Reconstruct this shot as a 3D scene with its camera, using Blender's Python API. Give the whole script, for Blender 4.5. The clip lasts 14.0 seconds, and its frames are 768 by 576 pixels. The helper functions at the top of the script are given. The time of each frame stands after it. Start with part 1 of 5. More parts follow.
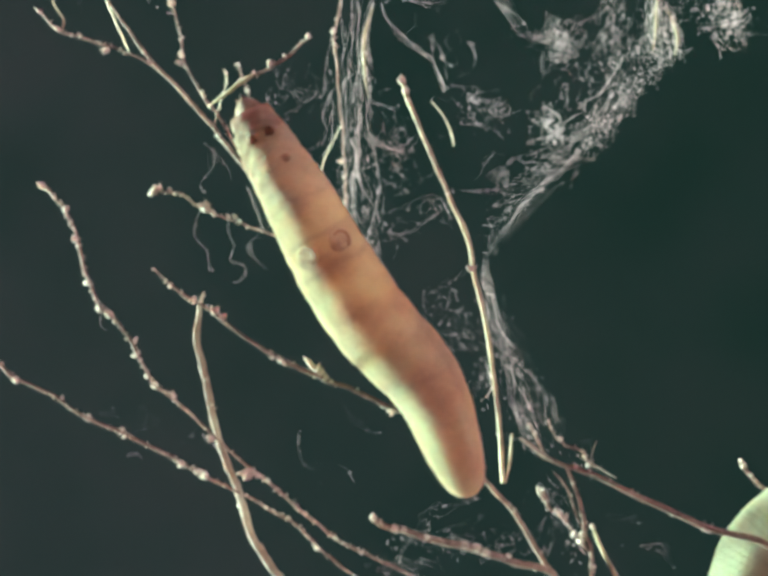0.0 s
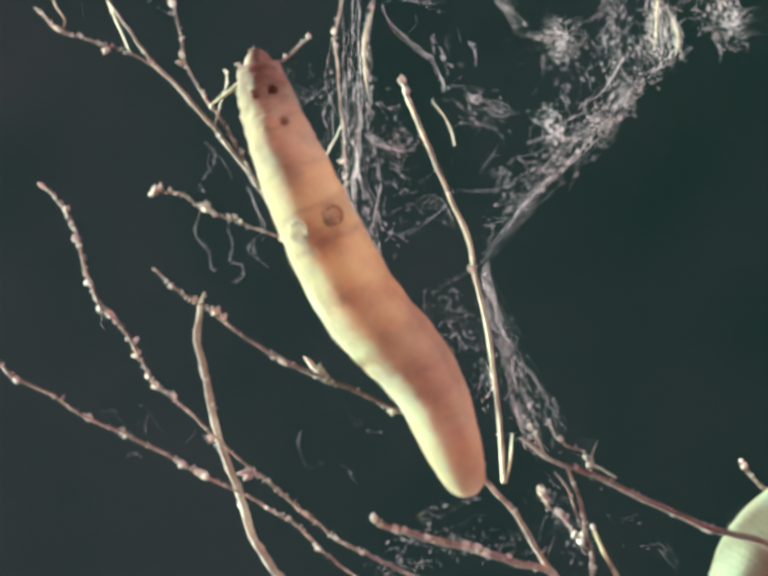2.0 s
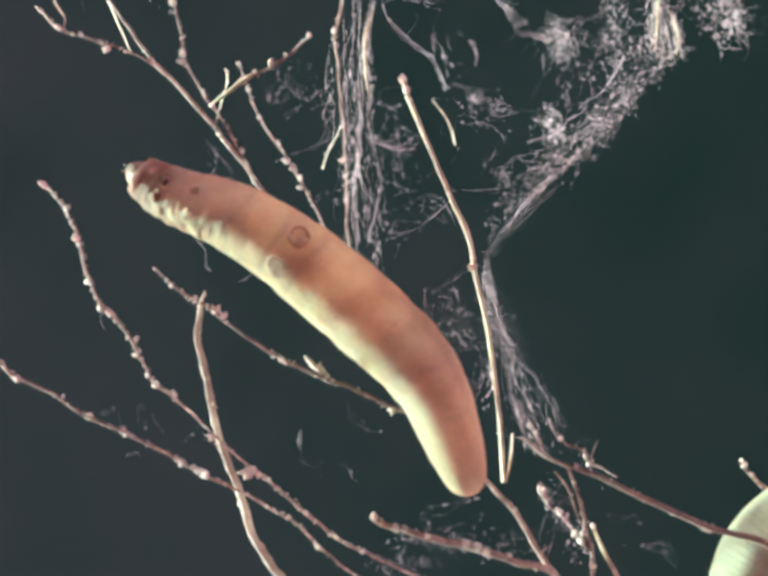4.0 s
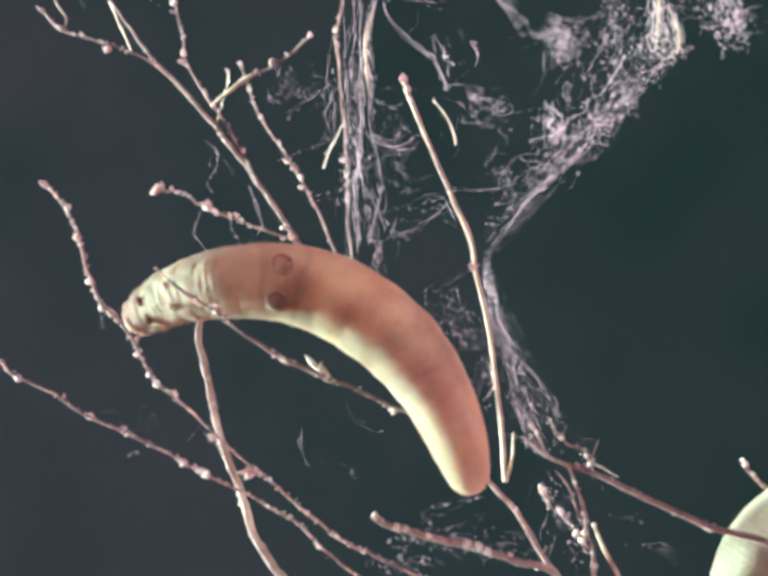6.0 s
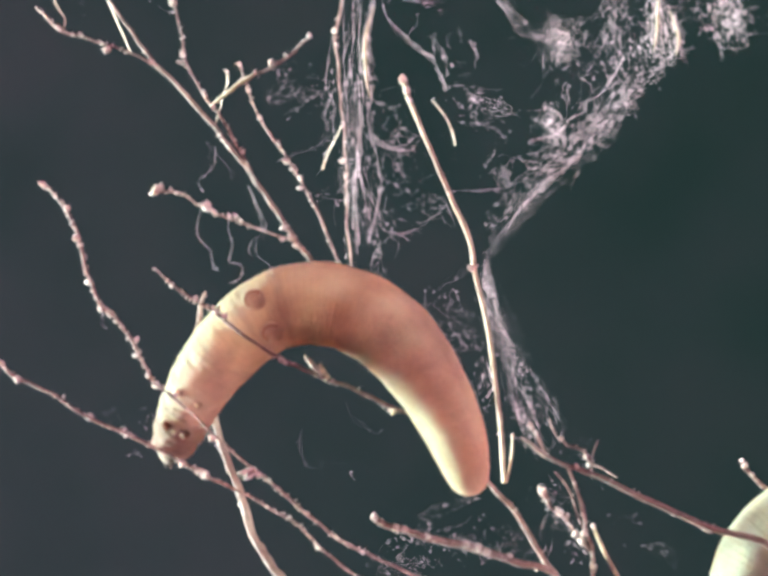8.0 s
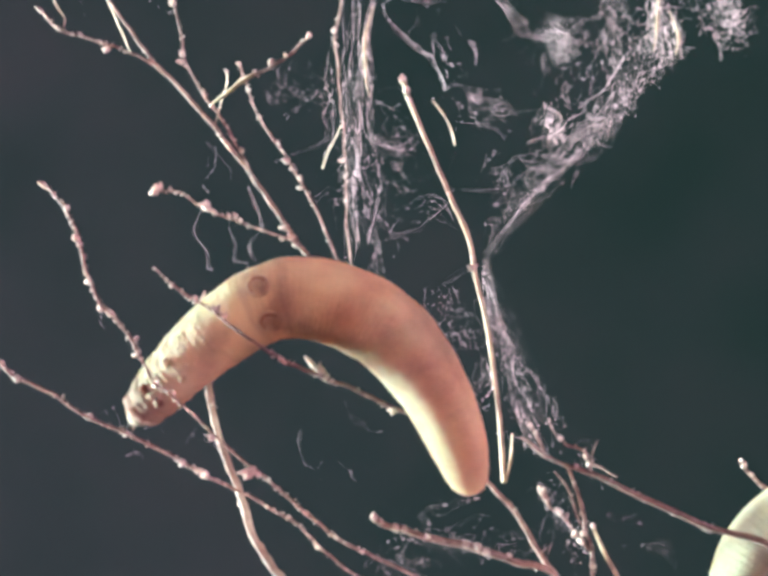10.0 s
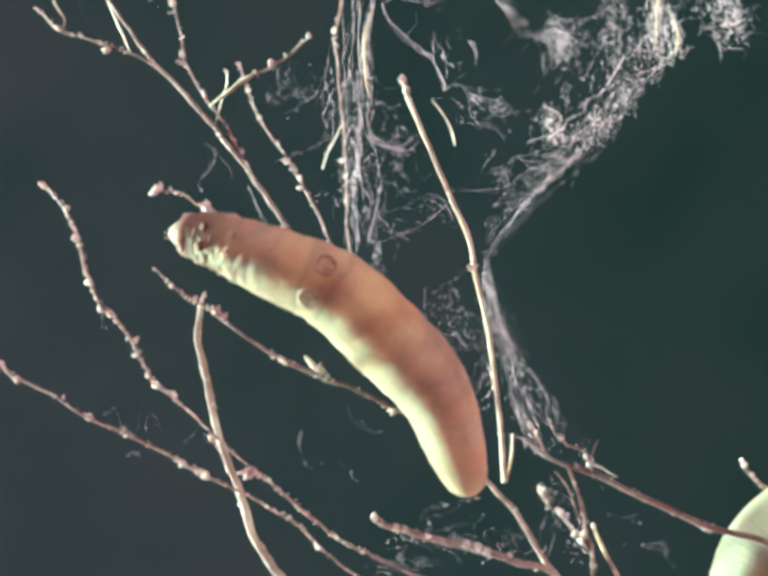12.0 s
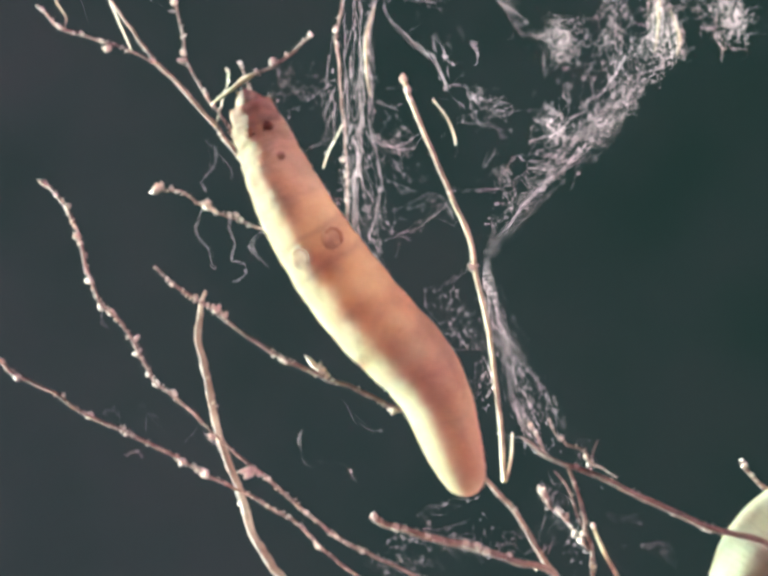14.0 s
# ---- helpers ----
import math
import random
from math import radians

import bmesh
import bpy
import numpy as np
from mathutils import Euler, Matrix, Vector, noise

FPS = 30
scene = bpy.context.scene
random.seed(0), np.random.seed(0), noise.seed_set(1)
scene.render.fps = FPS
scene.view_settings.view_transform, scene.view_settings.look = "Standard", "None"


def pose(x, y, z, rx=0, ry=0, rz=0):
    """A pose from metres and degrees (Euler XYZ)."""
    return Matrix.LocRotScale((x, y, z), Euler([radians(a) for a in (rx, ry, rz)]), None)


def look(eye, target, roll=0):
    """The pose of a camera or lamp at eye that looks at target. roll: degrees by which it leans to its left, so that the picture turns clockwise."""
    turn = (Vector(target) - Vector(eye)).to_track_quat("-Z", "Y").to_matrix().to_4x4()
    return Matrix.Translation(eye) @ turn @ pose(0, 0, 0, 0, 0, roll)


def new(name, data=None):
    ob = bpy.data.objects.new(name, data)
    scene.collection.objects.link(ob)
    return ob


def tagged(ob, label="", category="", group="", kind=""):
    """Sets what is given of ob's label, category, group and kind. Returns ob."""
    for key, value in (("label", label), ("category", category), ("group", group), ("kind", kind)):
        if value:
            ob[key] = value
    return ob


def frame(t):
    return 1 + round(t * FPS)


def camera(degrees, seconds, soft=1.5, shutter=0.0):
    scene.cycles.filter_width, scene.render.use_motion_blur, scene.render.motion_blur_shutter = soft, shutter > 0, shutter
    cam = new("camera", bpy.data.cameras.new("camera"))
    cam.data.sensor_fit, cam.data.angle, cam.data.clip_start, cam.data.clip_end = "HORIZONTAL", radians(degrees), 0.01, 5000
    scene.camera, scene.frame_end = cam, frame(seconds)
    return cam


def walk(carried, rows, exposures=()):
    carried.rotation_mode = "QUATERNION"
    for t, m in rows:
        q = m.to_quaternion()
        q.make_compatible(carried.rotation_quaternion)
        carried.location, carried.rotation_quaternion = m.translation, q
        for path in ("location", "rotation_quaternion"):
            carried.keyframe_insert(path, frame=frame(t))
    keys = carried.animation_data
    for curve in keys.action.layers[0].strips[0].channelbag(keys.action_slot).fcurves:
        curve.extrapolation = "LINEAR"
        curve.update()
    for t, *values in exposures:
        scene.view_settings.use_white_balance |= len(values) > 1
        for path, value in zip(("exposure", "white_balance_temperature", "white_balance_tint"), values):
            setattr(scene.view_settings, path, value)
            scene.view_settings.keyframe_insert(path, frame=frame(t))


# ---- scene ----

MM = 0.001  # the plan below is written in millimetres
LENS = 32.0
DISTANCE = 19.6 / math.tan(radians(LENS / 2))  # from the lens to the larva's plane, mm

# ---- camera: a still camera whose film weaves a little in the gate ----
cam = camera(LENS, 14.0, soft=4.0)


TILT = 14.0  # degrees by which the camera leans to its right


def aim(yaw, pitch, roll):
    return pose(0, -DISTANCE * MM, 0, 90 + pitch, 0, yaw) @ pose(0, 0, 0, 0, 0, roll - TILT)


WEAVE = [(0, -.072, .007, 0), (.5, -.007, .009, .02), (1, -.07, .023, .06), (1.5, .004, 0, .09), (2, -.051, .012, .01),
         (2.5, -.037, .016, 0), (3, -.04, -.016, .02), (5.5, -.005, -.015, .08), (6, .019, -.023, .02), (6.5, -.021, -.026, .05),
         (7, -.014, -.01, .02), (7.5, 0, 0, 0), (8, -.019, .002, .02), (10.5, -.033, -.017, .03), (11, -.037, .03, 0),
         (11.5, -.072, .031, -.04), (12, -.028, -.009, -.03), (12.5, .09, -.05, .11), (13, .079, -.045, .13),
         (13.5, .034, -.066, .14), (14, 0, -.032, .16)]
walk(cam, [(t, aim(a, b, c)) for t, a, b, c in WEAVE],
     exposures=[(0, 3.14, 5810, 15), (0.5, 3.16, 5760, 10), (1, 3.16, 5860, 20), (1.5, 3.18, 5860, 31), (2, 3.2, 5860, 28), (2.5, 3.28, 5810, 22), (3, 3.21, 5860, 37),
                (5.5, 3.47, 5810, 36), (6, 3.45, 5760, 44), (6.5, 3.47, 5760, 42), (7, 3.56, 5660, 26), (7.5, 3.56, 5710, 28), (8, 3.56, 5860, 45), (10.5, 3.55, 5860, 47),
                (11, 3.57, 5910, 49), (11.5, 3.57, 5810, 37), (12, 3.55, 5710, 28), (12.5, 3.55, 5860, 43), (13, 3.64, 5860, 48), (13.5, 3.55, 5910, 37), (14, 3.61, 5910, 38)])

# ---- light: a low sun from the side, a little behind the larva, and the open sky ----
SUN = Vector((-1.0, 0.32, 0.04)).normalized()
world = bpy.data.worlds.new("sky")
scene.world = world
world.use_nodes = True
sky = world.node_tree.nodes.new("ShaderNodeTexSky")
sky.sky_type = "NISHITA"
sky.sun_disc = False
sky.sun_elevation = math.asin(SUN.z)
sky.sun_rotation = math.atan2(SUN.x, SUN.y)
world.node_tree.links.new(sky.outputs[0], world.node_tree.nodes["Background"].inputs[0])
world.node_tree.nodes["Background"].inputs[1].default_value = 0.09

sun = new("sun", bpy.data.lights.new("sun", "SUN"))
sun.data.energy = 4.4
sun.data.angle = radians(12.0)
sun.data.color = (0.74, 1.0, 0.68)
sun.matrix_world = look(SUN, (0, 0, 0))


# ---- materials ----
def material(name):
    m = bpy.data.materials.new(name)
    m.use_nodes = True
    nt = m.node_tree
    return m, nt, nt.nodes["Principled BSDF"], nt.nodes["Material Output"]


def mottled(nt, shades, scale, detail=6.0, coords="Object", low=0.3, high=0.7, stretch=(1, 1, 1)):
    """A colour from a noise of that scale (per metre) run through the shades."""
    co = nt.nodes.new("ShaderNodeTexCoord")
    mp = nt.nodes.new("ShaderNodeMapping")
    mp.inputs["Scale"].default_value = stretch
    nz = nt.nodes.new("ShaderNodeTexNoise")
    nz.inputs["Scale"].default_value = scale
    nz.inputs["Detail"].default_value = detail
    ramp = nt.nodes.new("ShaderNodeValToRGB")
    e = ramp.color_ramp.elements
    while len(e) < len(shades):
        e.new(0.5)
    for i, c in enumerate(shades):
        e[i].position = low + (high - low) * i / (len(shades) - 1)
        e[i].color = (*c, 1)
    nt.links.new(co.outputs[coords], mp.inputs["Vector"])
    nt.links.new(mp.outputs[0], nz.inputs["Vector"])
    nt.links.new(nz.outputs["Fac"], ramp.inputs["Fac"])
    return ramp.outputs["Color"], nz.outputs["Fac"], mp.outputs[0]


def mix_colour(nt, fac, a, b, blend="MIX"):
    mx = nt.nodes.new("ShaderNodeMix")
    mx.data_type = "RGBA"
    mx.blend_type = blend
    for socket, value in ((mx.inputs[0], fac), (mx.inputs[6], a), (mx.inputs[7], b)):
        if isinstance(value, (int, float)):
            socket.default_value = value
        elif isinstance(value, tuple):
            socket.default_value = (*value, 1)
        else:
            nt.links.new(value, socket)
    return mx.outputs[2]


def bumped(nt, bsdf, height, distance, strength=0.6):
    b = nt.nodes.new("ShaderNodeBump")
    b.inputs["Strength"].default_value = strength
    b.inputs["Distance"].default_value = distance
    nt.links.new(height, b.inputs["Height"])
    nt.links.new(b.outputs[0], bsdf.inputs["Normal"])
    return b.outputs[0]


def plain(name, shades, scale, rough, bump=0.0, coarse=None, stretch=(1, 1, 1), depth=0.0, worn=(0.72, 0.70, 0.68), seep=None):
    """Two scales of mottling, a bump from the finer one, light that scatters to that depth and, through dry wood, a tinted share that seeps to the far side."""
    m, nt, bsdf, out = material(name)
    fine, h, _ = mottled(nt, shades, scale, 9.0, stretch=stretch)
    bsdf.inputs["Specular IOR Level"].default_value = 0.5
    wide, _, _ = mottled(nt, [worn, (1.0, 1.0, 1.0)], coarse or scale / 7, 2.0)
    nt.links.new(mix_colour(nt, 1.0, fine, wide, "MULTIPLY"), bsdf.inputs["Base Color"])
    bsdf.inputs["Roughness"].default_value = rough
    if depth:
        bsdf.inputs["Subsurface Weight"].default_value = 0.7
        bsdf.inputs["Subsurface Radius"].default_value = (1.0, 0.9, 0.8)
        bsdf.inputs["Subsurface Scale"].default_value = depth
        bsdf.inputs["Sheen Weight"].default_value = 0.1
    if bump:
        bumped(nt, bsdf, h, bump)
    if seep:
        thin = nt.nodes.new("ShaderNodeBsdfTranslucent")
        nt.links.new(mix_colour(nt, 1.0, wide, seep[1:], "MULTIPLY"), thin.inputs["Color"])
        mx = nt.nodes.new("ShaderNodeMixShader")
        mx.inputs[0].default_value = seep[0]
        nt.links.new(bsdf.outputs[0], mx.inputs[1])
        nt.links.new(thin.outputs[0], mx.inputs[2])
        nt.links.new(mx.outputs[0], out.inputs["Surface"])
    return m


BARK = plain("red_brown_bark", [(0.048, 0.033, 0.033), (0.134, 0.097, 0.090), (0.58, 0.47, 0.43)], 3300, 0.6, 0.00022, coarse=800, depth=0.0002, worn=(0.42, 0.37, 0.36), seep=(0.28, 0.68, 0.44, 0.41))
PINK_BARK = plain("pink_brown_bark", [(0.050, 0.038, 0.037), (0.132, 0.104, 0.095), (0.31, 0.260, 0.240)], 3400, 0.65, 0.00022, coarse=800, depth=0.0003, worn=(0.52, 0.46, 0.45), seep=(0.35, 0.68, 0.48, 0.45))
TAN = plain("tan_bark", [(0.060, 0.045, 0.042), (0.180, 0.144, 0.132), (0.42, 0.355, 0.325)], 3400, 0.6, 0.00022, coarse=800, depth=0.0003, worn=(0.50, 0.45, 0.44), seep=(0.35, 0.69, 0.51, 0.46))
# dark brown bark, deepened in colour for the larva's shade on it
DARK_SHADED_BARK = plain("dark_brown_shaded_bark", [(0.034, 0.022, 0.022), (0.098, 0.066, 0.065), (0.38, 0.29, 0.28)], 3300, 0.65, 0.00022, coarse=800, depth=0.0002, worn=(0.42, 0.37, 0.36), seep=(0.26, 0.58, 0.38, 0.37))
PALE_WOOD = plain("pale_dead_wood", [(0.09, 0.070, 0.065), (0.215, 0.180, 0.163), (0.39, 0.342, 0.308)], 3400, 0.7, 0.00022, coarse=500, depth=0.0004, worn=(0.58, 0.47, 0.48), seep=(0.42, 0.76, 0.65, 0.58))
STRAW = plain("straw", [(0.15, 0.12, 0.09), (0.32, 0.32, 0.225), (0.52, 0.54, 0.385)], 2600, 0.6, 0.00014, coarse=420, depth=0.0006, stretch=(1, 1, 0.3), worn=(0.56, 0.42, 0.46))
BUD = plain("bud_scales", [(0.22, 0.15, 0.135), (0.66, 0.58, 0.51), (0.92, 0.88, 0.80)], 5600, 0.65, 0.00018, depth=0.00014)
# unseen ground; its red is picked to warm the light bounced up
SOIL = plain("red_soil", [(0.08, 0.045, 0.05), (0.14, 0.08, 0.09), (0.20, 0.115, 0.125)], 30, 0.95, 0.01)


# pink picked so that sunlight bounced off the unseen walls warms the shade side
BOUNCE_WALL = plain("mauve_bounce", [(0.63, 0.34, 0.47), (0.74, 0.40, 0.55), (0.81, 0.445, 0.61)], 40, 0.9, 0.002)


def silk_material():
    m, nt, bsdf, out = material("silk")
    bsdf.inputs["Base Color"].default_value = (0.90, 0.82, 0.86, 1)
    bsdf.inputs["Roughness"].default_value = 0.25
    bsdf.inputs["Specular IOR Level"].default_value = 0.5
    thin = nt.nodes.new("ShaderNodeBsdfTranslucent")
    thin.inputs["Color"].default_value = (0.90, 0.82, 0.86, 1)
    mx = nt.nodes.new("ShaderNodeMixShader")
    mx.inputs[0].default_value = 0.4
    nt.links.new(bsdf.outputs[0], mx.inputs[1])
    nt.links.new(thin.outputs[0], mx.inputs[2])
    nt.links.new(mx.outputs[0], out.inputs["Surface"])
    return m


SILK = silk_material()


def skin_material(name, cream, glow, share, rough=0.45):
    """Thin cream skin that lets the light through in orange; its pattern runs on over the body by the rest place of each point."""
    m, nt, bsdf, out = material(name)
    rest = nt.nodes.new("ShaderNodeAttribute")
    rest.attribute_name = "rest"
    pale = tuple(min(1, c * 1.12) for c in cream)
    dull = tuple(c * 0.86 for c in cream)
    colour, h, _ = mottled(nt, [dull, cream, pale], 700, 5.0)
    bsdf.inputs["Roughness"].default_value = rough
    bsdf.inputs["Specular IOR Level"].default_value = 0.25
    blotch, _, _ = mottled(nt, [(0.58, 0.40, 0.38), (0.88, 0.78, 0.76), (1.0, 1.0, 1.0)], 330, 3.5, low=0.36, high=0.62)
    deep = tuple(c * 0.74 for c in glow)
    inner, _, _ = mottled(nt, [deep, glow, tuple(min(1, c * 1.1) for c in glow)], 420, 3.0)
    # the gut shows darker towards both ends
    apart = nt.nodes.new("ShaderNodeSeparateXYZ")
    nt.links.new(rest.outputs["Vector"], apart.inputs[0])
    along = nt.nodes.new("ShaderNodeMapRange")
    along.inputs["From Max"].default_value = 0.0246
    stray = nt.nodes.new("ShaderNodeTexNoise")
    stray.inputs["Scale"].default_value = 500
    nt.links.new(rest.outputs["Vector"], stray.inputs["Vector"])
    shift = nt.nodes.new("ShaderNodeMath")
    shift.operation = "MULTIPLY_ADD"
    shift.inputs[1].default_value = 0.0009
    nt.links.new(stray.outputs["Fac"], shift.inputs[0])
    nt.links.new(apart.outputs["X"], shift.inputs[2])
    nt.links.new(shift.outputs[0], along.inputs["Value"])
    gut_and_creases = nt.nodes.new("ShaderNodeValToRGB")
    e = gut_and_creases.color_ramp.elements
    e[0].position, e[0].color = 0.0, (0.80, 0.64, 0.56, 1)
    e[1].position, e[1].color = 1.0, (0.34, 0.20, 0.18, 1)
    # the three narrow dips paint the shade of creases across the skin
    for at, c in ((0.10, (0.84, 0.66, 0.52, 1)), (0.30, (0.82, 0.67, 0.60, 1)), (0.40, (0.92, 0.76, 0.58, 1)), (0.50, (1, 0.90, 0.60, 1)), (0.590, (1, 0.92, 0.62, 1)),
                  (0.601, (0.62, 0.48, 0.33, 1)), (0.613, (1, 0.90, 0.62, 1)), (0.664, (1, 0.92, 0.64, 1)), (0.674, (0.62, 0.48, 0.34, 1)), (0.685, (1, 0.93, 0.64, 1)),
                  (0.752, (0.98, 0.88, 0.66, 1)), (0.760, (0.70, 0.56, 0.45, 1)), (0.769, (0.90, 0.76, 0.64, 1)), (0.82, (0.80, 0.64, 0.58, 1)), (0.88, (0.76, 0.58, 0.54, 1)), (0.94, (0.48, 0.30, 0.27, 1))):
        x = e.new(at)
        x.color = c
    nt.links.new(along.outputs[0], gut_and_creases.inputs["Fac"])
    inner = mix_colour(nt, 0.45, inner, gut_and_creases.outputs["Color"], "MULTIPLY")
    inner = mix_colour(nt, 0.34, inner, blotch, "MULTIPLY")
    colour = mix_colour(nt, 0.4, colour, gut_and_creases.outputs["Color"], "MULTIPLY")
    colour = mix_colour(nt, 0.75, colour, blotch, "MULTIPLY")
    flesh, _, _ = mottled(nt, [(0.68, 0.54, 0.52), (0.93, 0.83, 0.72), (1.0, 1.0, 0.92)], 520, 5.0, low=0.36, high=0.60)
    colour = mix_colour(nt, 0.6, colour, flesh, "MULTIPLY")
    inner = mix_colour(nt, 0.45, inner, flesh, "MULTIPLY")
    rings = nt.nodes.new("ShaderNodeTexWave")
    rings.inputs["Scale"].default_value = 330
    rings.inputs["Distortion"].default_value = 9.0
    rings.inputs["Detail"].default_value = 3.0
    rings.inputs["Detail Scale"].default_value = 2.5
    nt.links.new(rest.outputs["Vector"], rings.inputs["Vector"])
    colour = mix_colour(nt, 0.09, colour, mix_colour(nt, rings.outputs["Fac"], (0.30, 0.16, 0.11), (0.90, 0.80, 0.52)))
    # the neck is brown
    neck = nt.nodes.new("ShaderNodeMapRange")
    neck.inputs["From Min"].default_value = 0.92
    neck.inputs["From Max"].default_value = 0.97
    neck.inputs["To Max"].default_value = 0.7
    nt.links.new(along.outputs[0], neck.inputs["Value"])
    colour = mix_colour(nt, neck.outputs[0], colour, (0.15, 0.105, 0.085))
    nt.links.new(colour, bsdf.inputs["Base Color"])
    for node in [n for n in nt.nodes if n.type == "MAPPING"]:
        nt.links.new(rest.outputs["Vector"], node.inputs["Vector"])
    grain = nt.nodes.new("ShaderNodeTexNoise")
    grain.inputs["Scale"].default_value = 4200
    grain.inputs["Detail"].default_value = 6
    grain.inputs["Roughness"].default_value = 0.7
    nt.links.new(rest.outputs["Vector"], grain.inputs["Vector"])
    creases = nt.nodes.new("ShaderNodeTexNoise")
    creases.inputs["Scale"].default_value = 900
    creases.inputs["Detail"].default_value = 3
    nt.links.new(rest.outputs["Vector"], creases.inputs["Vector"])
    relief = nt.nodes.new("ShaderNodeMath")
    relief.operation = "MULTIPLY_ADD"
    relief.inputs[1].default_value = 1.6
    nt.links.new(creases.outputs["Fac"], relief.inputs[0])
    nt.links.new(grain.outputs["Fac"], relief.inputs[2])
    bumped(nt, bsdf, relief.outputs[0], 0.00022, 0.8)
    # soft flesh under the skin, and the bloom of its short down
    bsdf.inputs["Subsurface Weight"].default_value = 0.7
    bsdf.inputs["Subsurface Radius"].default_value = (1.0, 0.7, 0.4)
    bsdf.inputs["Subsurface Scale"].default_value = 0.0003
    bsdf.inputs["Sheen Weight"].default_value = 0.28
    bsdf.inputs["Sheen Roughness"].default_value = 0.6
    bsdf.inputs["Sheen Tint"].default_value = (0.95, 0.92, 0.80, 1)
    thin = nt.nodes.new("ShaderNodeBsdfTranslucent")
    nt.links.new(inner, thin.inputs["Color"])
    mx = nt.nodes.new("ShaderNodeMixShader")
    mx.inputs[0].default_value = share
    nt.links.new(bsdf.outputs[0], mx.inputs[1])
    nt.links.new(thin.outputs[0], mx.inputs[2])
    nt.links.new(mx.outputs[0], out.inputs["Surface"])
    return m


SKIN = skin_material("larva_skin", (0.385, 0.635, 0.42), (1.0, 0.81, 0.83), 0.61)
PALE_SKIN = skin_material("pale_larva_skin", (0.35, 0.56, 0.43), (0.84, 0.84, 0.86), 0.45)
HEAD_SKIN = skin_material("larva_head", (0.11, 0.075, 0.06), (0.42, 0.26, 0.20), 0.06)
PROLEG_SKIN = skin_material("proleg_skin", (0.40, 0.50, 0.34), (1.0, 0.92, 0.90), 0.55)
LEG_SKIN = skin_material("leg_skin", (0.21, 0.145, 0.11), (0.56, 0.30, 0.22), 0.42)
RIM_SKIN = skin_material("proleg_rim", (0.34, 0.31, 0.25), (0.80, 0.58, 0.46), 0.45)
DOWN_HAIR = plain("pale_down", [(0.45, 0.34, 0.24), (0.62, 0.50, 0.36), (0.75, 0.62, 0.46)], 900, 0.6)
HORN = plain("dark_horn", [(0.008, 0.004, 0.003), (0.02, 0.009, 0.006), (0.05, 0.02, 0.012)], 5000, 0.7)


def backdrop_material():
    m, nt, bsdf, out = material("glowing_backdrop")
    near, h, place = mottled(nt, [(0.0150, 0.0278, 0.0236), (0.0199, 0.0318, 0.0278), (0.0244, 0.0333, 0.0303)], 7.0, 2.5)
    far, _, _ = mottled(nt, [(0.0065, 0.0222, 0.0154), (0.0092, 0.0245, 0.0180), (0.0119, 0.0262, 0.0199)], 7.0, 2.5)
    # bluer, lighter colour on one side gives way to greener on the other
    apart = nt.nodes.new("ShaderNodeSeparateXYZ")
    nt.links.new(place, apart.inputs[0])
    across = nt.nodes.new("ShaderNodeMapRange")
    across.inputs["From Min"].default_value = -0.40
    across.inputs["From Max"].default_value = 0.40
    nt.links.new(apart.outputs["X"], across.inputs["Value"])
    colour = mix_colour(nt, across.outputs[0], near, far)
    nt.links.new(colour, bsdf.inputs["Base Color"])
    # the sheet glows faintly in its own colour, standing in for distant light
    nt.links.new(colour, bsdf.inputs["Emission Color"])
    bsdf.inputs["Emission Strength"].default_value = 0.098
    bsdf.inputs["Roughness"].default_value = 1.0
    bsdf.inputs["Specular IOR Level"].default_value = 0.0
    return m


# ---- building helpers ----
def mesh_of(name, verts, faces, mat, smooth=True):
    me = bpy.data.meshes.new(name)
    me.from_pydata([tuple(v) for v in verts], [], faces)
    me.materials.append(mat)
    if smooth:
        me.polygons.foreach_set("use_smooth", [True] * len(me.polygons))
    me.update()
    return me


def part(name, me, parent, label=""):
    ob = new(name, me)
    ob.parent = parent
    return tagged(ob, label)


def spline(points, step):
    """A smooth line through the points (any number of columns), resampled about every step."""
    p = np.array(points, float)
    if len(p) == 2:
        p = np.vstack([p[0], (p[0] + p[1]) / 2, p[1]])
    ext = np.vstack([2 * p[0] - p[1], p, 2 * p[-1] - p[-2]])
    out = []
    for i in range(1, len(ext) - 2):
        a, b, c, d = ext[i - 1:i + 3]
        n = max(2, int(np.linalg.norm((c - b)[:3]) / step))
        for k in range(n):
            u = k / n
            out.append(0.5 * (2 * b + (c - a) * u + (2 * a - 5 * b + 4 * c - d) * u * u + (3 * b - a - 3 * c + d) * u ** 3))
    out.append(p[-1])
    return np.array(out)


